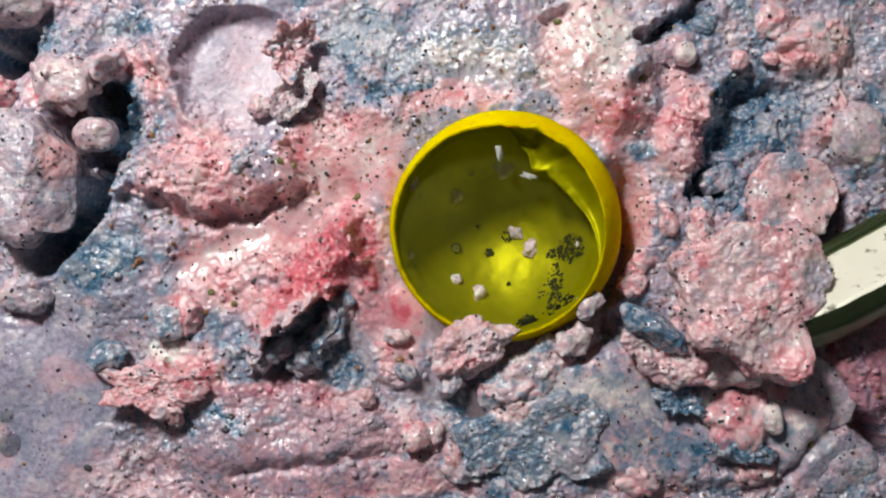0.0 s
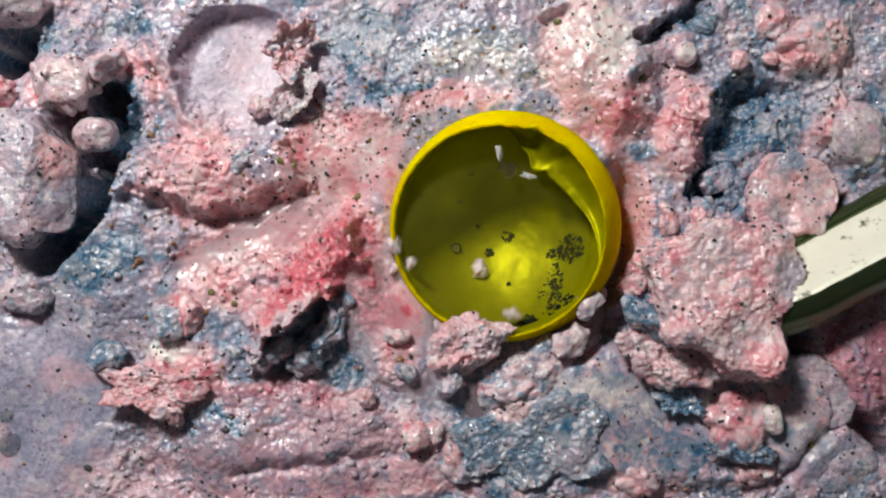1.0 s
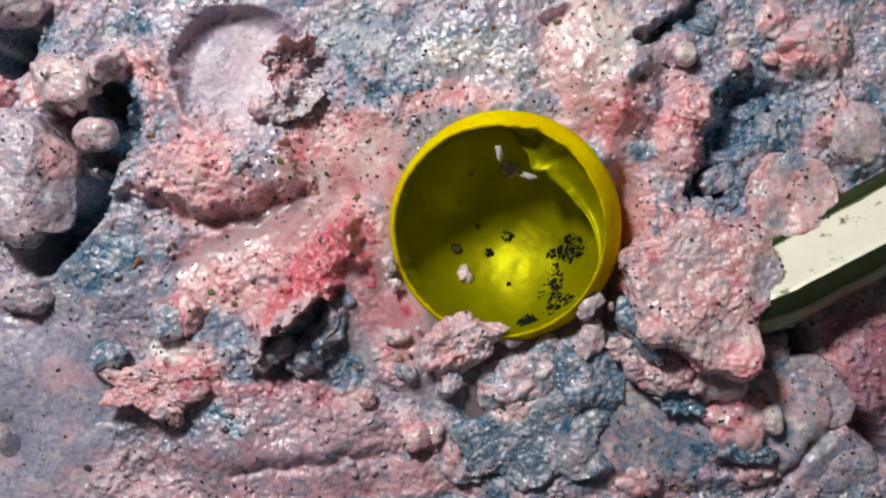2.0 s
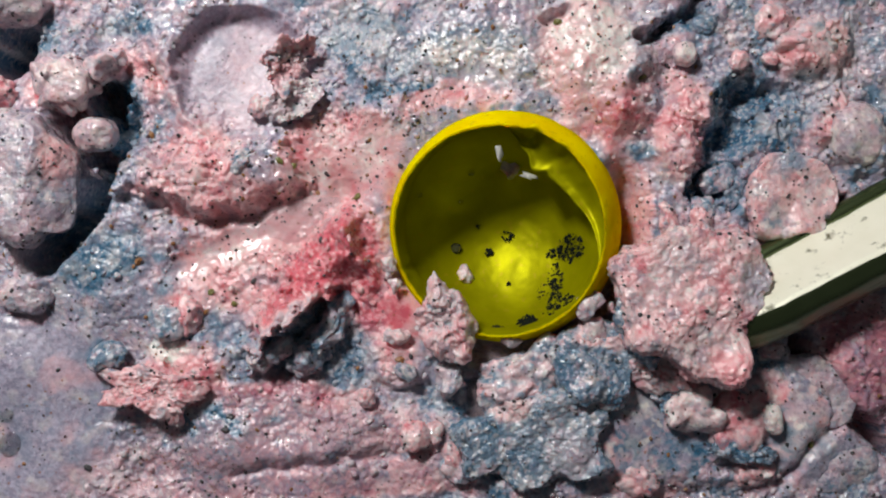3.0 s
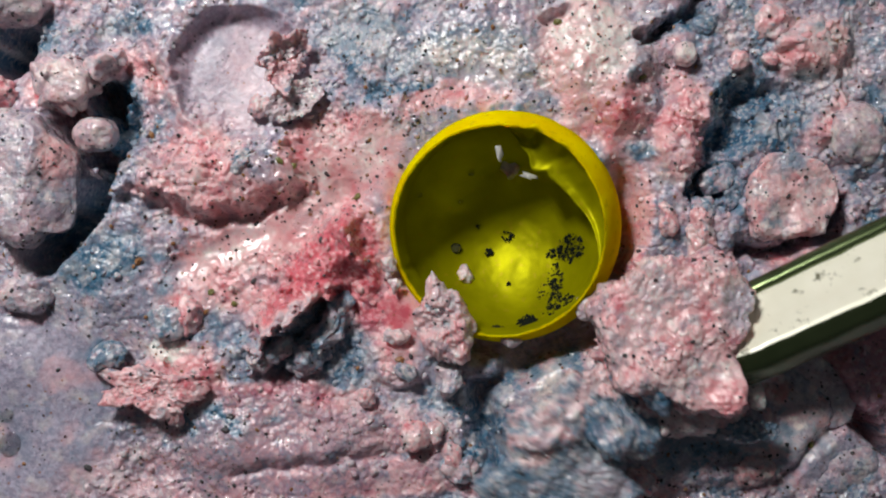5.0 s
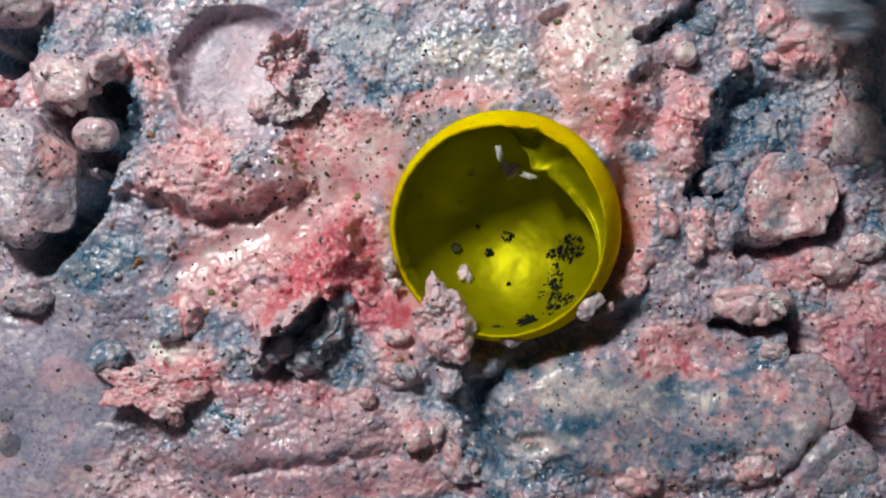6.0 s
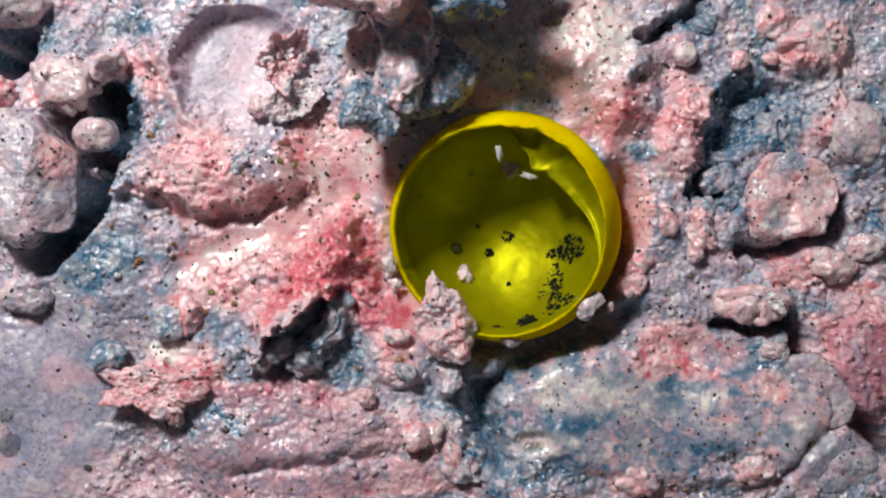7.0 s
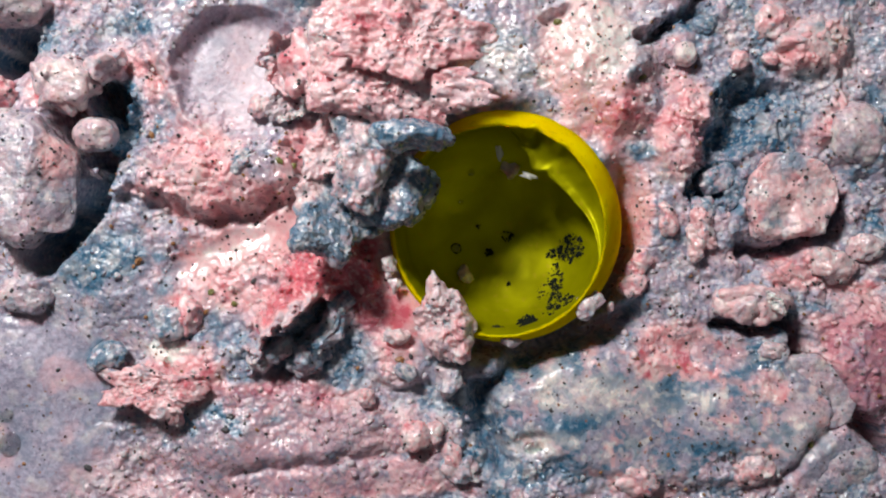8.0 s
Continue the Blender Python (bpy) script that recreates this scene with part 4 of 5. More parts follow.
def residue():
    rng = np.random.default_rng(8)
    places, sizes = [], []
    for cu, cv, ru, rv, n in ((1010, 440, 24, 26, 60), (985, 450, 26, 10, 18), (985, 500, 12, 36, 40), (1000, 545, 34, 24, 70), (935, 572, 20, 9, 45),
                              (935, 566, 12, 10, 30), (877, 583, 16, 5, 26), (865, 447, 7, 6, 9), (895, 420, 14, 12, 8), (980, 570, 20, 10, 20),
                              (970, 520, 20, 40, 14), (900, 503, 3, 3, 3), (845, 400, 5, 5, 2)):
        for _ in range(int(3.4 * n)):
            a, r = rng.random() * 6.283, rng.random() ** 0.6
            places.append(on_bowl(cu + ru * r * math.cos(a), cv + rv * r * math.sin(a))[:])
            sizes.append((0.03 + 0.09 * rng.random() ** 2 + (0.13 * rng.random() if rng.random() < 0.15 else 0)) * MM)
    scatter("dark_residue", places, sizes, RESIDUE, "dark crumbs of residue stuck inside the yellow ball", "residue", flat=0.5)


residue()


def air_bubble(u, v, size):
    bm = bmesh.new()
    bmesh.ops.create_uvsphere(bm, u_segments=24, v_segments=12, radius=size * MM)
    ob = part("air_bubble", bm, CLEAR, None)
    ob.matrix_world = Matrix.Translation(on_bowl(u, v)) @ Matrix.Diagonal((1, 1, 0.6, 1))
    tagged(ob, "small clear bubble on the yellow glass", "bubble")
    if size > 0.3:
        bm = bmesh.new()
        loops = []
        for i in range(28):
            a = 2 * math.pi * i / 28
            loop = []
            for j in range(8):
                b = 2 * math.pi * j / 8
                r = size * (0.95 + 0.2 * math.cos(b))
                loop.append(bm.verts.new((r * math.cos(a) * MM, r * math.sin(a) * MM, 0.2 * size * math.sin(b) * MM)))
            loops.append(loop)
        for i in range(28):
            p, q = loops[i], loops[(i + 1) % 28]
            for j in range(8):
                bm.faces.new((p[j], q[j], q[(j + 1) % 8], p[(j + 1) % 8]))
        part("rim", bm, RESIDUE, ob, "dark rim of the bubble")
    return ob


for u, v, size in ((807, 440, 0.36), (834, 306, 0.26), (742, 345, 0.22), (815, 358, 0.18)):
    air_bubble(u, v, size)


# ---------------------------------------------------------------- grains on the clay
def single_grain(u, v, size, mat, label):
    rng = np.random.default_rng(int(u * 7 + v))
    co, faces = unit_sphere(2)
    h, _, _ = ground(np.array([u]), np.array([v]))
    pts = co * (1 + 0.55 * (rng.random((len(co), 1)) - 0.5)) * np.array((1.3, 0.9, 0.7)) * 0.62 * size * MM
    ob = mesh_object("mineral_grain", pts, faces, mat, flat=True)
    ob.matrix_world = Matrix.Translation(((u - 784) * SQ, (441 - v) * SQ, (h[0] + 0.08 * size) * MM)) @ pose(0, 0, 0, 0, 0, rng.random() * 360)
    return tagged(ob, label, "grain", "mineral grains on the clay")


for u, v, size in ((375, 517, 0.36), (415, 538, 0.34), (632, 348, 0.34), (500, 288, 0.36), (522, 296, 0.34), (985, 45, 0.42), (1130, 142, 0.36), (1425, 780, 0.4)):
    single_grain(u, v, size, GREEN, "olive-green mineral grain pressed into the clay")
for u, v, size in ((250, 462, 0.38), (708, 636, 0.4), (270, 240, 0.36), (560, 340, 0.26), (366, 552, 0.3), (1068, 190, 0.26)):
    single_grain(u, v, size, RUST, "rust-orange mineral grain pressed into the clay")
for u, v, size in ((404, 757, 0.36), (412, 734, 0.34), (155, 828, 0.4), (450, 497, 0.32), (302, 452, 0.28), (572, 425, 0.3), (284, 345, 0.28), (710, 296, 0.28), (728, 630, 0.3)):
    single_grain(u, v, size, BLACK, "black mineral grain pressed into the clay")


def water_drop(u, v, wide, long, turn):
    bm = bmesh.new()
    bmesh.ops.create_uvsphere(bm, u_segments=24, v_segments=12, radius=1.0)
    ob = part("water_drop", bm, DROP, None)
    h, _, _ = ground(np.array([u]), np.array([v]))
    ob.matrix_world = Matrix.Translation(((u - 784) * SQ, (441 - v) * SQ, (h[0] + 0.05) * MM)) @ pose(0, 0, 0, 0, 0, -turn) @ Matrix.Diagonal((wide * MM, long * MM, 0.2 * MM, 1))
    return tagged(ob, "clear flat water drop lying on smooth clay", "water drop", "water drops on the clay")


for u, v, wide, long, turn in ((18, 786, 0.75, 0.95, 30), (14, 735, 0.5, 0.35, -20), (672, 470, 0.45, 0.6, 20), (948, 790, 0.9, 0.4, -5), (1290, 800, 0.3, 0.6, 15), (300, 640, 0.3, 0.4, 0)):
    water_drop(u, v, wide, long, turn)


def grains():
    rng = np.random.default_rng(21)
    for name, count, mat, label, lo, hi in (
            ("black_grains", 2800, BLACK, "black sand grains pressed into the clay", 0.03, 0.15),
            ("rust_grains", 900, RUST, "rust-brown sand grains pressed into the clay", 0.04, 0.17)):
        u, v = rng.random(count * 2) * 1700 - 60, rng.random(count * 2) * 1000 - 60
        keep = np.hypot(u - BALL[0], v - BALL[1]) > 212
        dense = 0.45 + 0.6 * noise3(u / 130, v / 130, 40.5 + 0 * u) + 0.85 * bump(oval(u, v, 600, 320, 300, 200), 0.7) - 0.45 * bump(oval(u, v, 60, 720, 230, 260), 0.5) - 0.7 * bump(oval(u, v, 425, 128, 130, 125), 0.2)
        if mat is RUST:
            dense = dense + 1.2 * bump(oval(u, v, 275, 280, 110, 80), 0.6)
        keep &= rng.random(count * 2) < dense
        u, v = u[keep][:count], v[keep][:count]
        h, _, _ = ground(u, v)
        size = lo + (hi - lo) * rng.random(len(u)) ** 2.6
        places = np.stack([(u - 784) * SQ, (441 - v) * SQ, (h + 0.25 * size) * MM], -1)
        scatter(name, places, size * MM, mat, label, "sand grains", seed=int(count))
    count = 2200
    u, v = rng.random(count) * 1700 - 60, rng.random(count) * 1000 - 60
    keep = np.hypot(u - BALL[0], v - BALL[1]) > 215
    u, v = u[keep], v[keep]
    h, pig, churned = ground(u, v)
    u, v, h, pig = (a[churned > 0.4] for a in (u, v, h, pig))
    size = 0.05 + 0.24 * rng.random(len(u)) ** 3
    pig[:, 2] = np.clip(pig[:, 2] + 0.3 * rng.random(len(u)), 0, 1)
    places = np.stack([(u - 784) * SQ, (441 - v) * SQ, (h + 0.1 * size) * MM], -1)
    scatter("clay_crumbs", places, size * MM, CLAY, "small loose crumbs of pink and mauve clay", "crumbs", seed=5, pigment=pig, jag=1.0)


grains()


# ---------------------------------------------------------------- what moves
def spatula():
    """A steel shaft that rises from its tip; its own x runs up the shaft. Its bright face has a rolled lip on
    one side and a bevel on the other, both coloured dark as if unlit."""
    tool = new("spatula")
    tagged(tool, "steel spatula shaft with a pale worn face and dark edge", "spatula")
    # the section, clockwise from the lip: y, z, and whether it belongs to the bright face
    section = []
    for k in range(9):
        a = math.pi * (1.15 - 1.15 * k / 8)
        section.append((2.5 + 0.62 * math.cos(math.pi - a), 1.62 + 0.42 * math.sin(a), False))
    section += [(1.94 - 0.5 * k, 1.60 - 0.10 * math.sin(math.pi * k / 8), True) for k in range(8)]
    for k in range(7):
        a = 0.5 * math.pi * k / 6
        section.append((-2.25 - 0.5 * math.sin(a), 1.12 + 0.5 * math.cos(a), k < 3))
    section += [(-2.78 - 0.22 * math.sin(0.25 * math.pi * (k + 1)), 0.7 - 0.4 * k, False) for k in range(5)]
    section += [(-2.5, -1.5, False), (-1.9, -1.8, False), (0.0, -1.8, False), (1.9, -1.8, False), (2.6, -1.4, False), (2.85, 0.2, False)]
    n, stations = len(section), 90
    for name, mat in (("face", STEEL), ("edge", DARK_STEEL)):
        bm = bmesh.new()
        rings = []
        for k in range(stations):
            x = -5.0 + 75.0 * (k / (stations - 1)) ** 1.2
            grow = (1 + 0.004 * x) * min(1, 0.55 + 0.45 * math.sqrt(max(0, (x + 5.0) / 4)))
            ring = []
            for y, z, _ in section:
                w = 0.05 * noise.noise((x * 0.8, y, z)) + 0.03 * noise.noise((x * 2.9, 2 * y, 2 * z))
                ring.append(bm.verts.new((x * MM, (y * grow + w) * MM, (z + w) * MM)))
            rings.append(ring)
        for a, b in zip(rings, rings[1:]):
            for i in range(n):
                if section[i][2] == (name == "face"):
                    bm.faces.new((a[i], b[i], b[(i + 1) % n], a[(i + 1) % n]))
        if name == "edge":
            bm.faces.new(rings[0])
            bm.faces.new(rings[-1][::-1])
        bmesh.ops.delete(bm, geom=[v for v in bm.verts if not v.link_faces], context="VERTS")
        bmesh.ops.recalc_face_normals(bm, faces=bm.faces)
        if name == "face" and sum(f.normal.z for f in bm.faces) < 0:
            bmesh.ops.reverse_faces(bm, faces=bm.faces)
        part(name, bm, mat, tool, "pale worn steel face" if name == "face" else "steel edge, coloured dark as its unlit side")
    return tool


TOOL = spatula()
SCOOP = clod("scooped_clay", 1300, 530, 3.0, (10.2, 10.2, 5.2), 50, "crumbly light pink clay lump pushed along by the spatula", rose=0.52, pale=0.18, level=7,
             rough=0.26, square=4.5, crumbs=0.10, wet=0.6, cuts=((0.05, 0.15, 1, 0.55),), lobes=(1.05, .75, 1.08, .95, .78, .92, .9, 1.12, .9, 1.0, 1.12, 1.15),
             patches=((0.8, 0.25, 0.45, .08, .05, .2), (0.5, -0.8, 0.35, .7, 0, 0)))
STRIP = clod("clay_flake", 1130, 590, 2.0, (1.7, 5.2, 2.2), 51, "shiny blue clay flake under the pink lump", rose=0, blue=0.85, pale=0.05, wet=0.9, rough=0.3,
             category="clay flake")
FLAP = flake("clay_flake", 1190, 630, 1.4, (7.2, 4.6), 52, "pink clay slab under the larger lump", (1.1, .8, 1, .85, 1, .9, 1.1, .9), rose=0.5, pale=0.2, wet=0.7,
             turn=22, curl=(0.3, -0.4), thick=1.3, jag=0.14)
TAIL = clod("clay_lump", 1280, 650, 1.6, (4.2, 3.0, 2.4), 53, "pale and blue clay crumb at the foot of the lump", rose=0.3, blue=0.2, pale=0.45, rough=0.4)
FRONT = clod("clay_lump", 1050, 640, 1.3, (6.0, 6.2, 3.4), 54, "blue-grey torn clay lump pushed ahead of the spatula", rose=0.2, blue=0.7, pale=0.12, rough=0.32, cuts=((0.1, 0.3, 1, 0.5),),
             level=7, wet=0.8, crumbs=0.08, patches=((-0.1, 0.6, 0.5, .45, 0, .2),))
SLAB = clod("clay_slab", 930, 760, 0.6, (10.6, 7.4, 2.8), 55, "blue and mauve clay slab lifted out of the bed", rose=0.16, blue=0.74, pale=0.12, rough=0.27, square=4.0, cuts=((-0.1, 0.1, 1, 0.5),),
            level=7, wet=0.7, crumbs=0.09, turn=-14, lobes=(1.0, .85, 1.15, .9, 1.1, .75, 1.05, .85, 1, .7, .8, .65, .8, .95), category="clay slab",
            patches=((-0.2, 0.55, 0.4, .45, .05, .35), (0.0, 0.1, 0.3, .05, .6, .15), (0.4, -0.5, 0.5, .15, .3, .2)))
PLATE = flake("clay_flake", 1300, 540, 1.2, (11.5, 5.6), 66, "ragged salmon-pink clay plate under the lump", (1.0, .8, 1.1, .85, 1.05, .8, .95, 1.1, .8, .95), rose=0.55, pale=0.12,
              turn=10, curl=(0.5, -0.5), thick=1.2, jag=0.25)
LAYER = flake("clay_flake", 1290, 520, 1.0, (10.5, 5.6), 67, "ragged rose clay plate under the lump", (1.1, .85, 1, .8, 1.0, .9, 1.1, .8), rose=0.65, pale=0.1,
              turn=-30, curl=(-0.4, 0.5), thick=1.0, jag=0.25)
BANK = clod("clay_lump", 935, 655, 0.4, (7.6, 4.8, 2.6), 68, "pink and blue clay bank below the ball", rose=0.34, blue=0.34, pale=0.2, rough=0.3, level=6, turn=-22, wet=0.7,
            crumbs=0.08, lobes=(1, .9, 1, .85, 1.1, .9, .8, .9, .85, 1))
SMEAR = flake("clay_flake", 1200, 706, 1.4, (3.8, 2.2), 70, "dark blue clay smear in the spatula's way", (1, .8, 1.1, .9, 1, .8, 1, .9), rose=0.0, blue=0.95, pale=0.05, wet=0.8,
              turn=25, curl=(0.1, 0.1), thick=0.6, jag=0.3)
STREAK = flake("clay_flake", 1315, 797, 1.6, (5.0, 1.8), 71, "blue and grey clay streak below a pink lump", (1, .9, 1, .8, 1.1, .9, 1, .8), rose=0.0, blue=0.85, pale=0.1, wet=0.8,
               turn=6, curl=(0.1, 0.1), thick=0.7, jag=0.3)
HEAP = clod("clay_lump", 1310, 745, 0.5, (5.0, 4.4, 1.9), 56, "pink clay lump in the spatula's way", rose=0.58, pale=0.03, rough=0.25)
SEED = clod("clay_pebble", 1368, 742, 1.1, (1.4, 2.2, 1.2), 57, "small cream pebble on pink clay", rose=0.05, blue=0, pale=1.0, turn=-15, rough=0.12, crumbs=0.01, category="pebble")
POINT = flake("clay_flake", 835, 612, 1.4, (4.3, 6.4), 58, "pale pink pointed clay flake against the ball",
              (.95, .95, 1.05, 1.0, .95, .9, .95, .85, .75, 1.15, .72, .85), rose=0.42, pale=0.2, curl=(-0.4, 0.1), thick=1.7, jag=0.12)
NUB = clod("clay_lump", 1018, 600, 1.4, (2.8, 1.8, 1.6), 59, "pale clay crumb against the ball", rose=0.25, pale=0.35, rough=0.35, turn=-30)
CURL = flake("clay_flake", 512, 92, 0.9, (4.6, 3.6), 60, "brownish pink ragged clay flake in the round dish", (.9, .75, .8, .7, 1.25, .8, .7, 1.0, .75, 1.15, .8, 1.1), rose=0.42,
             blue=0.2, turn=-20, curl=(0.5, 0.9), thick=0.7, jag=0.22)
LEAF = flake("clay_flake", 520, 165, 0.8, (2.9, 4.6), 61, "pale mauve curled clay flake in the round dish", (.9, .8, 1.0, 1.1, .8, .7, .8, 1.05), rose=0.15, pale=0.4,
             turn=25, curl=(0.9, -0.3), thick=0.5, jag=0.12)
clod("clay_lump", 462, 188, 0.2, (1.9, 1.5, 1.2), 62, "small pink clay crumb in the round dish", rose=0.35, pale=0.2, rough=0.2)


def crumb(seed, u, v, size):
    return clod("clay_crumb", u, v, 2.0, (size, size * 1.2, size * 0.7), seed, "tiny pale clay crumb on the yellow ball", rose=0.2, pale=0.4, rough=0.4, level=3,
                category="crumb", group="crumbs on the yellow ball")


def milky_sheet(name, label, u, v, inner, outer, ripple, mat=WATER):
    """A level sheet of water round a plan place; inner and outer: reach in squares at each angle clockwise from east."""
    na, nr = 160, 24
    phi = np.arange(na) * 2 * math.pi / na
    lo, hi = inner(phi), outer(phi)
    rr = np.linspace(0, 1, nr)[:, None]
    r = lo + (hi - lo) * rr
    x, y = r * np.cos(phi), -r * np.sin(phi)
    z = ripple * fbm(x / 40, y / 40, 0 * x + 3.3, 3) - 0.25 * rr ** 6
    pts = np.stack([x * SQ, y * SQ, z * MM], -1).reshape(-1, 3)
    faces = []
    for j in range(nr - 1):
        for i in range(na):
            k = (i + 1) % na
            faces.append((j * na + i, j * na + k, (j + 1) * na + k, (j + 1) * na + i)[::-1])
    ob = mesh_object(name, pts, faces, mat)
    ob.matrix_world = Matrix.Translation(spot(u, v, -1))
    return tagged(ob, label, "water")


POOL = milky_sheet("milky_water", "milky lilac water seeping round the yellow ball", BALL[0], BALL[1], lambda p: 200 + 0 * p,
                   lambda p: 203 + 150 * smooth(0.0, 0.85, np.sin(p - 0.5)) + 5 * np.sin(5 * p), 0.03)
RILL = milky_sheet("milky_water", "milky pink water lying in a groove", 445, 425, lambda p: 2 + 0 * p,
                   lambda p: 1 / np.sqrt((np.cos(p + 0.42) / 175) ** 2 + (np.sin(p + 0.42) / 42) ** 2), 0.05)

FILL = milky_sheet("hazy_water", "hazy yellowish water standing in the hollow of the ball", 876, 412, lambda p: 2 + 0 * p,
                   lambda p: 166 + 3 * np.sin(3 * p), 0.03, HAZE)


def motions():
    """Rows of seconds, plan place, height in millimetres, and turn in degrees clockwise."""
    def go(ob, rows, first=0.0):
        walk(ob, [(t, Matrix.Translation(spot(u, v, z)) @ pose(0, 0, 0, rx, ry, first - turn))
                  for t, u, v, z, turn, rx, ry in rows])

    # the middle of the pink lump
    lump = ((0.0, 1323, 535, 0), (0.5, 1303, 532, 0), (1.0, 1276, 529, 0), (1.5, 1251, 527, 0), (2.8, 1222, 538, 0), (3.0, 1217, 542, 0),
            (3.5, 1205, 550, 0), (4.0, 1193, 556, 0), (4.5, 1179, 565, 0), (4.7, 1173, 570, 0))
    air = ((5.05, 1200, 610, 3, -12), (5.4, 1310, 680, 8, -30), (5.8, 1455, 690, 12, -45), (5.9, 1720, 300, 12, -55), (6.0, 1560, -300, 8, -62), (6.1, 1220, -140, 5, -64),
           (6.2, 1007, -85, 3.0, -64), (6.3, 920, -100, 2.0, -64), (6.5, 850, -105, 1.6, -64), (6.8, 790, -95, 1.5, -64), (7.0, 755, -80, 1.5, -64), (7.2, 748, -64, 1.5, -64),
           (7.3, 728, -18, 1.5, -64), (7.7, 718, -14, 1.5, -64), (7.9, 688, 92, 1.2, -64), (8.0, 684, 98, 1.2, -64))

    def carried(ob, du, dv, dz, before=None, held=None, tip=(0, 0), dip=0.0, lean=0.0, lift=(0, 0, 0), trail=None):
        """Keys a piece that lies (du, dv) beside the lump, and (held) beside it once it is in the air;
        lift: how far it hangs off from there while the load is held high, 6.2 to 7.2 s; trail: where it hangs as the load is whipped away."""
        rows = [(t, u + du, v + dv, z + dz, 0, 0, 0) for t, u, v, z in lump] if before is None else [(*r, 0, 0) for r in before]
        for t, u, v, z, turn in air:
            a = radians(turn)
            k = min(1, (t - 4.7) / 1.2)
            x, y = du * math.cos(a) - dv * math.sin(a), du * math.sin(a) + dv * math.cos(a)
            if held:
                x, y = x + k * (held[0] - x), y + k * (held[1] - y)
            if trail and t == 5.8:
                x, y = trail
            if 6.15 < t < 7.25:
                x, y = x + lift[0], y + lift[1]
            up = lift[2] if 6.15 < t < 7.25 else 0
            rows.append((t, u + x, v + y, z + dz + up + dip * k, turn + lean * (k if lean > 0 else 1), tip[0] * k, tip[1] * k))
        go(ob, rows, math.degrees(ob.rotation_euler.z))

    carried(SCOOP, 0, 0, 3.0, lift=(-70, -20, 3.5))
    carried(STRIP, -70, 40, 3.2, before=((0.0, 1156, 580, 2.8, -58), (1.0, 1156, 568, 2.8, -55), (1.5, 1142, 580, 2.8, -45), (2.8, 1132, 586, 3.0, -30), (3.5, 1120, 594, 3.0, -25),
                                         (4.0, 1114, 600, 3.0, -22), (4.5, 1100, 608, 3.1, -22), (4.7, 1096, 612, 3.2, -22)), held=(45, 140), dip=3.0, lean=-22.0, lift=(20, -55, 0))
    carried(PLATE, 10, 10, 0.9, held=(20, 55), dip=4.2, lean=62.0, tip=(8, -6), lift=(-20, -50, 1.5))
    carried(LAYER, -10, -5, 0.7, held=(40, -30), dip=5.2, lean=90.0, tip=(-6, 8), lift=(-20, -70, 1.5))
    carried(FLAP, -85, 60, 1.2, before=((0.0, 1188, 630, 2.0, 0), (1.0, 1178, 632, 2.0, 0), (1.7, 1165, 640, 1.9, 0), (2.8, 1160, 640, 1.4, 0), (4.7, 1120, 650, 1.2, 0)),
            held=(-70, 150), dip=0.8)
    carried(TAIL, 10, 160, 1.5, before=((0.0, 1290, 645, 1.8, 0), (1.0, 1280, 635, 1.8, 0), (1.5, 1272, 645, 1.8, 0), (2.8, 1232, 715, 1.4, 0), (3.0, 1225, 725, 1.4, 0),
                                       (3.5, 1205, 745, 1.3, 0), (4.0, 1195, 760, 1.2, 0), (4.7, 1193, 762, 1.2, 0)), held=(-60, 50))
    carried(FRONT, -130, 85, 1.2, before=((0.0, 1035, 660, -1.2, 8), (1.2, 1035, 660, -1.0, 8), (1.7, 1040, 655, -0.2, 6), (2.8, 1052, 640, 1.3, 0), (3.5, 1048, 648, 1.5, 0),
                                         (4.0, 1050, 650, 1.6, -2), (4.7, 1040, 656, 1.7, -4)), held=(0, 232), dip=0.4, lift=(0, -25, 0), trail=(-110, 60))
    carried(SLAB, -255, 200, 0.8, before=((0.0, 940, 770, 0.45, 0), (2.2, 940, 770, 0.5, 0), (2.8, 940, 770, 0.8, 0), (3.2, 938, 770, 1.5, 0), (3.5, 930, 770, 1.8, 0),
                                         (4.0, 901, 773, 2.0, -2), (4.5, 881, 786, 2.2, -3), (4.7, 875, 790, 2.3, -3)), held=(-85, 248), tip=(22, 40), dip=0.2, lift=(12, -32, 0), trail=(-165, 100))
    carried(BANK, -260, 90, 0.8, before=((0.0, 930, 662, 0.2, 0), (2.2, 930, 662, 0.3, 0), (3.2, 928, 662, 0.7, 0), (4.0, 910, 668, 1.1, 0), (4.7, 897, 676, 1.3, 0)), held=(-45, 180), dip=2.6, trail=(-190, 20))
    carried(NUB, -120, 20, 1.0, before=((0.0, 1018, 600, 1.4, 0), (1.1, 1012, 602, 1.4, 0), (1.6, 1040, 600, 1.2, -30), (2.8, 1045, 592, 1.4, -30), (4.7, 1042, 592, 1.5, -30)),
            held=(20, 60))
    carried(SMEAR, 20, 135, 1.0, before=((0.0, 1200, 706, 1.2, 0), (2.4, 1200, 706, 1.2, 0), (4.7, 1190, 712, 1.0, 0)), held=(10, 30))
    carried(STREAK, 140, 225, 1.4, before=((0.0, 1315, 797, 1.5, 0), (4.7, 1315, 797, 1.5, 0)), held=(-20, 20))
    carried(HEAP, 120, 150, 0.5, before=((0.0, 1310, 745, 1.1, 0), (4.7, 1310, 745, 1.1, 0)), held=(-130, 15), dip=1.5)
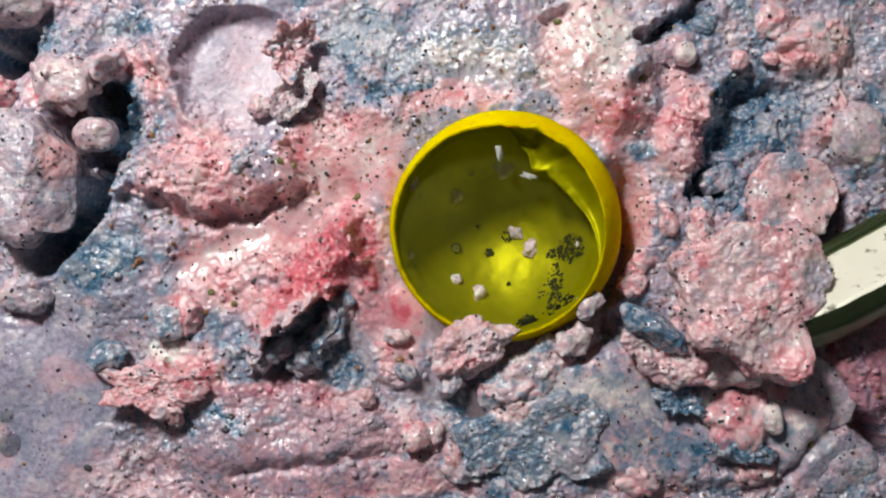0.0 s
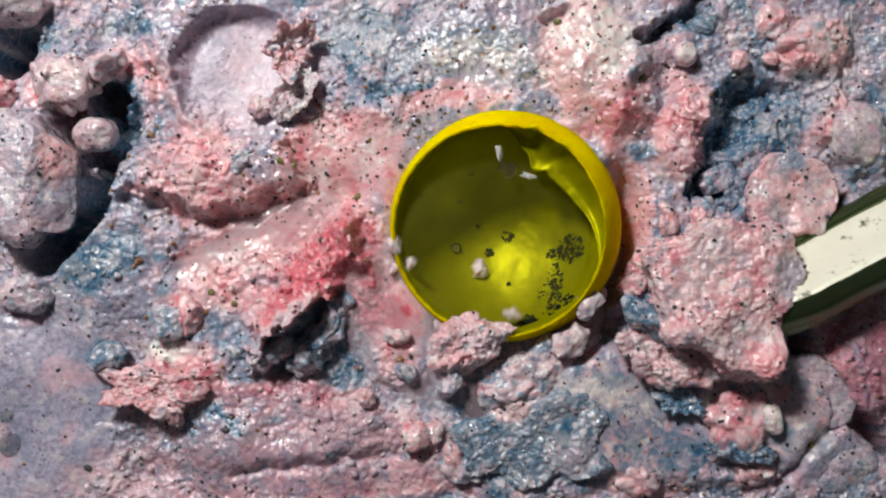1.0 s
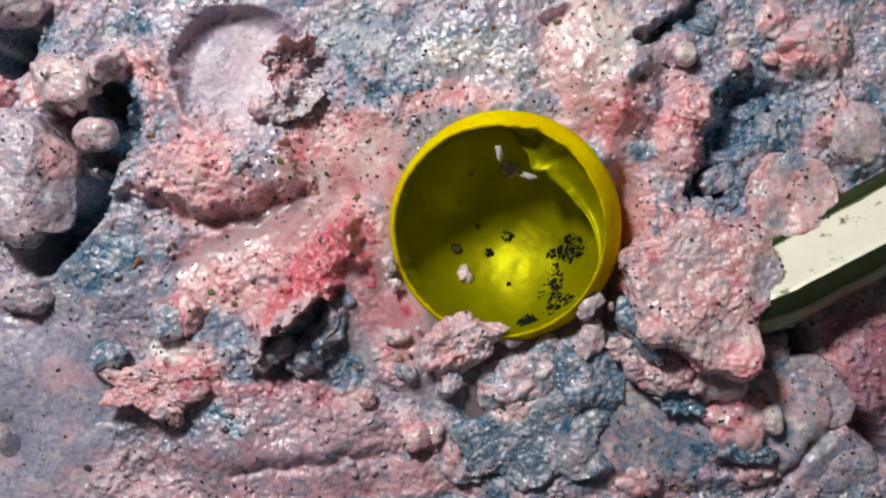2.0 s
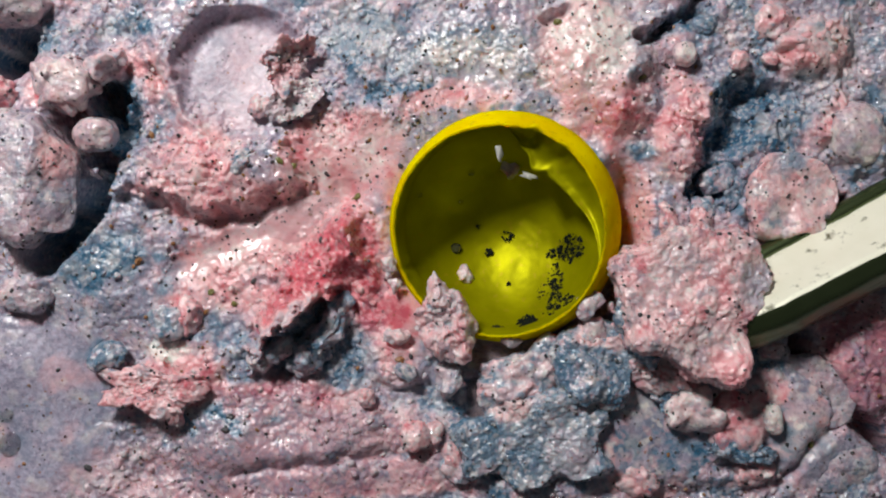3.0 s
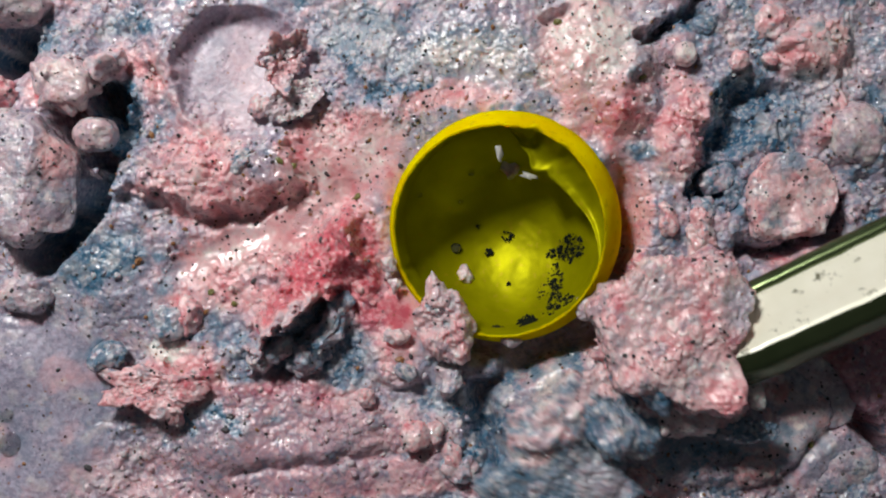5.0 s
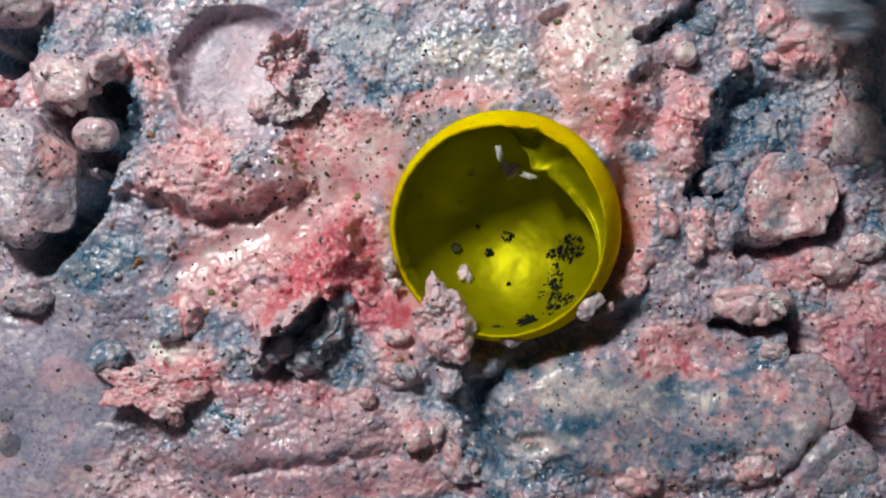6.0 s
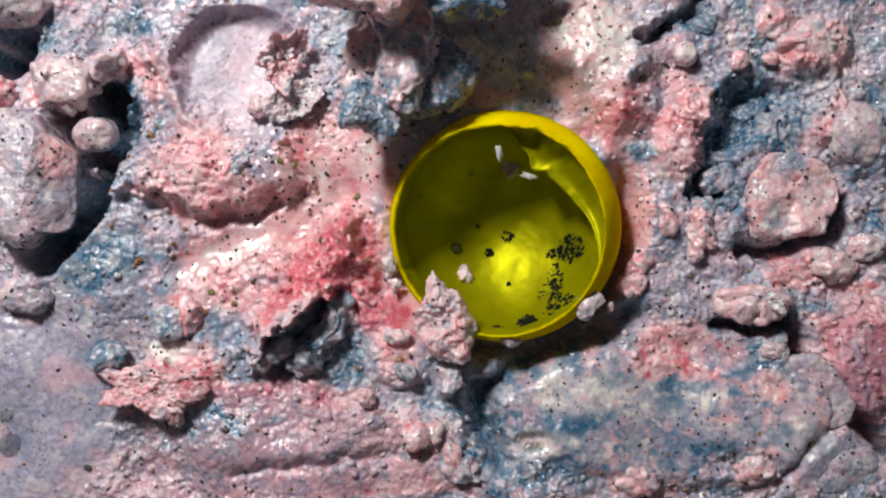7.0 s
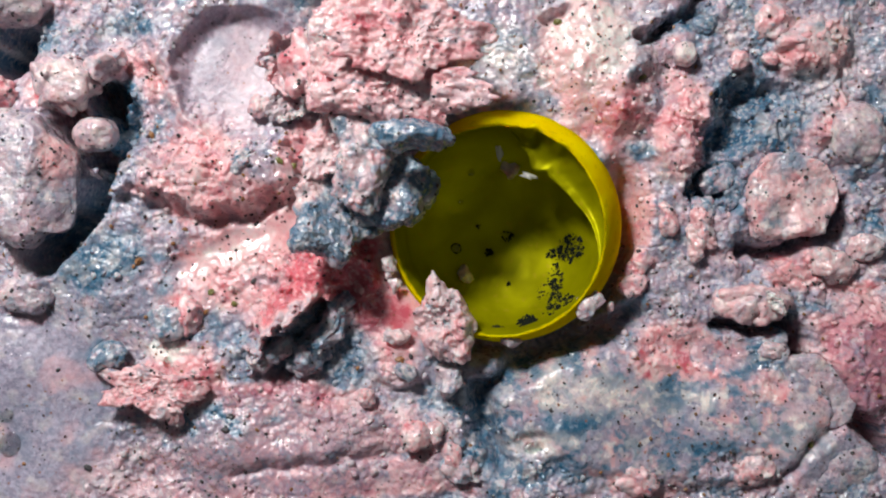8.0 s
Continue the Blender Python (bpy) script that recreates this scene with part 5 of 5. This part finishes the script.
    carried(SEED, 175, 150, 1.0, before=((0.0, 1368, 742, 2.0, 0), (4.7, 1368, 742, 2.0, 0)), held=(-20, 20))

    # the spatula: place of its tip, lean along and across
    steel_rows = [(0.0, 1493, 528), (0.5, 1478, 519), (1.0, 1450, 505), (1.5, 1429, 498), (2.8, 1394, 520), (3.0, 1389, 528), (3.5, 1375, 545),
                  (4.0, 1360, 556), (4.5, 1347, 570), (4.7, 1341, 575)]
    rows = [(t, Matrix.Translation(spot(u - 10, v - 10, 2.0)) @ pose(0, 0, 0, 0, -2, 28.5) @ pose(0, 0, 0, -56, 0, 0)) for t, u, v in steel_rows]
    swing = {5.05: 27, 5.4: 20, 5.8: 8, 5.9: 62, 6.0: 118}
    for t, u, v, z, turn in air:
        k = min(1, (t - 4.7) / 1.2)
        yaw = swing.get(t, 129.5)
        a = radians(28.5 - yaw)
        rows.append((t, Matrix.Translation(spot(u + 158 * math.cos(a) + 13 * math.sin(a), v + 158 * math.sin(a) - 13 * math.cos(a), z + 2.0))
                     @ pose(0, 0, 0, 0, -2 - 42 * k, yaw) @ pose(0, 0, 0, -56, 0, 0)))
    walk(TOOL, rows)

    # the water rises and drains away
    level = ((0.0, 0.02), (0.8, 0.05), (1.15, 0.36), (1.7, 0.30), (2.8, -0.15), (3.3, -0.7), (4.7, -1.4), (5.6, -3.0), (8.0, -3.2))
    walk(POOL, [(t, Matrix.Translation(spot(BALL[0], BALL[1], z))) for t, z in level])
    level = ((0.0, -0.9), (0.7, -0.9), (1.05, -0.28), (1.6, -0.30), (2.8, -0.55), (3.6, -0.8), (8.0, -1.2))
    walk(RILL, [(t, Matrix.Translation(spot(445, 425, z))) for t, z in level])

    level = ((0.0, 0.75), (0.6, 0.7), (1.0, 0.3), (1.3, -2.5), (1.6, -7.5), (8.0, -9.0))
    walk(FILL, [(t, Matrix.Translation(spot(876, 412, z))) for t, z in level])

    # the flake beside the ball tips up, the crumb slides off
    go(POINT, ((0.0, 836, 612, 1.2, 70, 0, 0), (0.9, 830, 606, 1.2, 72, 0, 0), (2.7, 812, 606, 1.2, 72, 0, 0), (2.85, 806, 600, 1.4, 60, 0, 0), (2.97, 788, 568, 1.6, -14, 0, 0),
               (4.7, 785, 568, 1.6, -14, 0, 0), (8.0, 786, 567, 1.6, -14, 0, 0)))
    go(CURL, ((0.0, 514, 86, 0.9, -35, 18, 14), (1.0, 514, 86, 0.9, -35, 18, 14), (1.4, 508, 106, 0.9, -28, 28, 16), (3.9, 508, 106, 0.9, -28, 28, 16),
              (4.1, 500, 104, 0.9, -38, 22, 16), (8.0, 500, 104, 0.9, -38, 22, 16)))
    go(LEAF, ((0.0, 522, 165, 0.6, 25, 0, 0), (1.0, 522, 165, 0.6, 25, 0, 0), (1.4, 522, 175, 0.6, 45, 0, 10), (8.0, 522, 175, 0.6, 45, 0, 10)))
    # crumbs washed about on the ball
    rng = random.Random(5)
    for k, (u, v, u2, v2, size) in enumerate(((895, 300, 907, 299, 1.3), (812, 345, 700, 500, 0.9), (938, 440, 822, 487, 1.1), (843, 520, 800, 610, 0.9),
                                              (728, 325, 690, 470, 1.2), (912, 415, 905, 606, 0.6), (1018, 436, 1075, 540, 0.6), (810, 495, 770, 600, 0.6),
                                              (725, 450, 688, 480, 0.6), (750, 548, 735, 585, 0.5))):
        ob = crumb(80 + k, u, v, size)
        a, b = on_bowl(u, v), on_bowl(u2, v2) if math.hypot(u2 - 880, v2 - 410) < 170 else spot(u2, v2, 0.9)
        spin = rng.uniform(-40, 40)
        walk(ob, [(0.0, Matrix.Translation(a) @ pose(0, 0, 0, 0, 0, 0)), (0.7, Matrix.Translation(a) @ pose(0, 0, 0, 0, 0, 4)),
                  (1.15, Matrix.Translation(b) @ pose(0, 0, 0, 0, 0, spin)), (8.0, Matrix.Translation(b) @ pose(0, 0, 0, 0, 0, spin))])


motions()
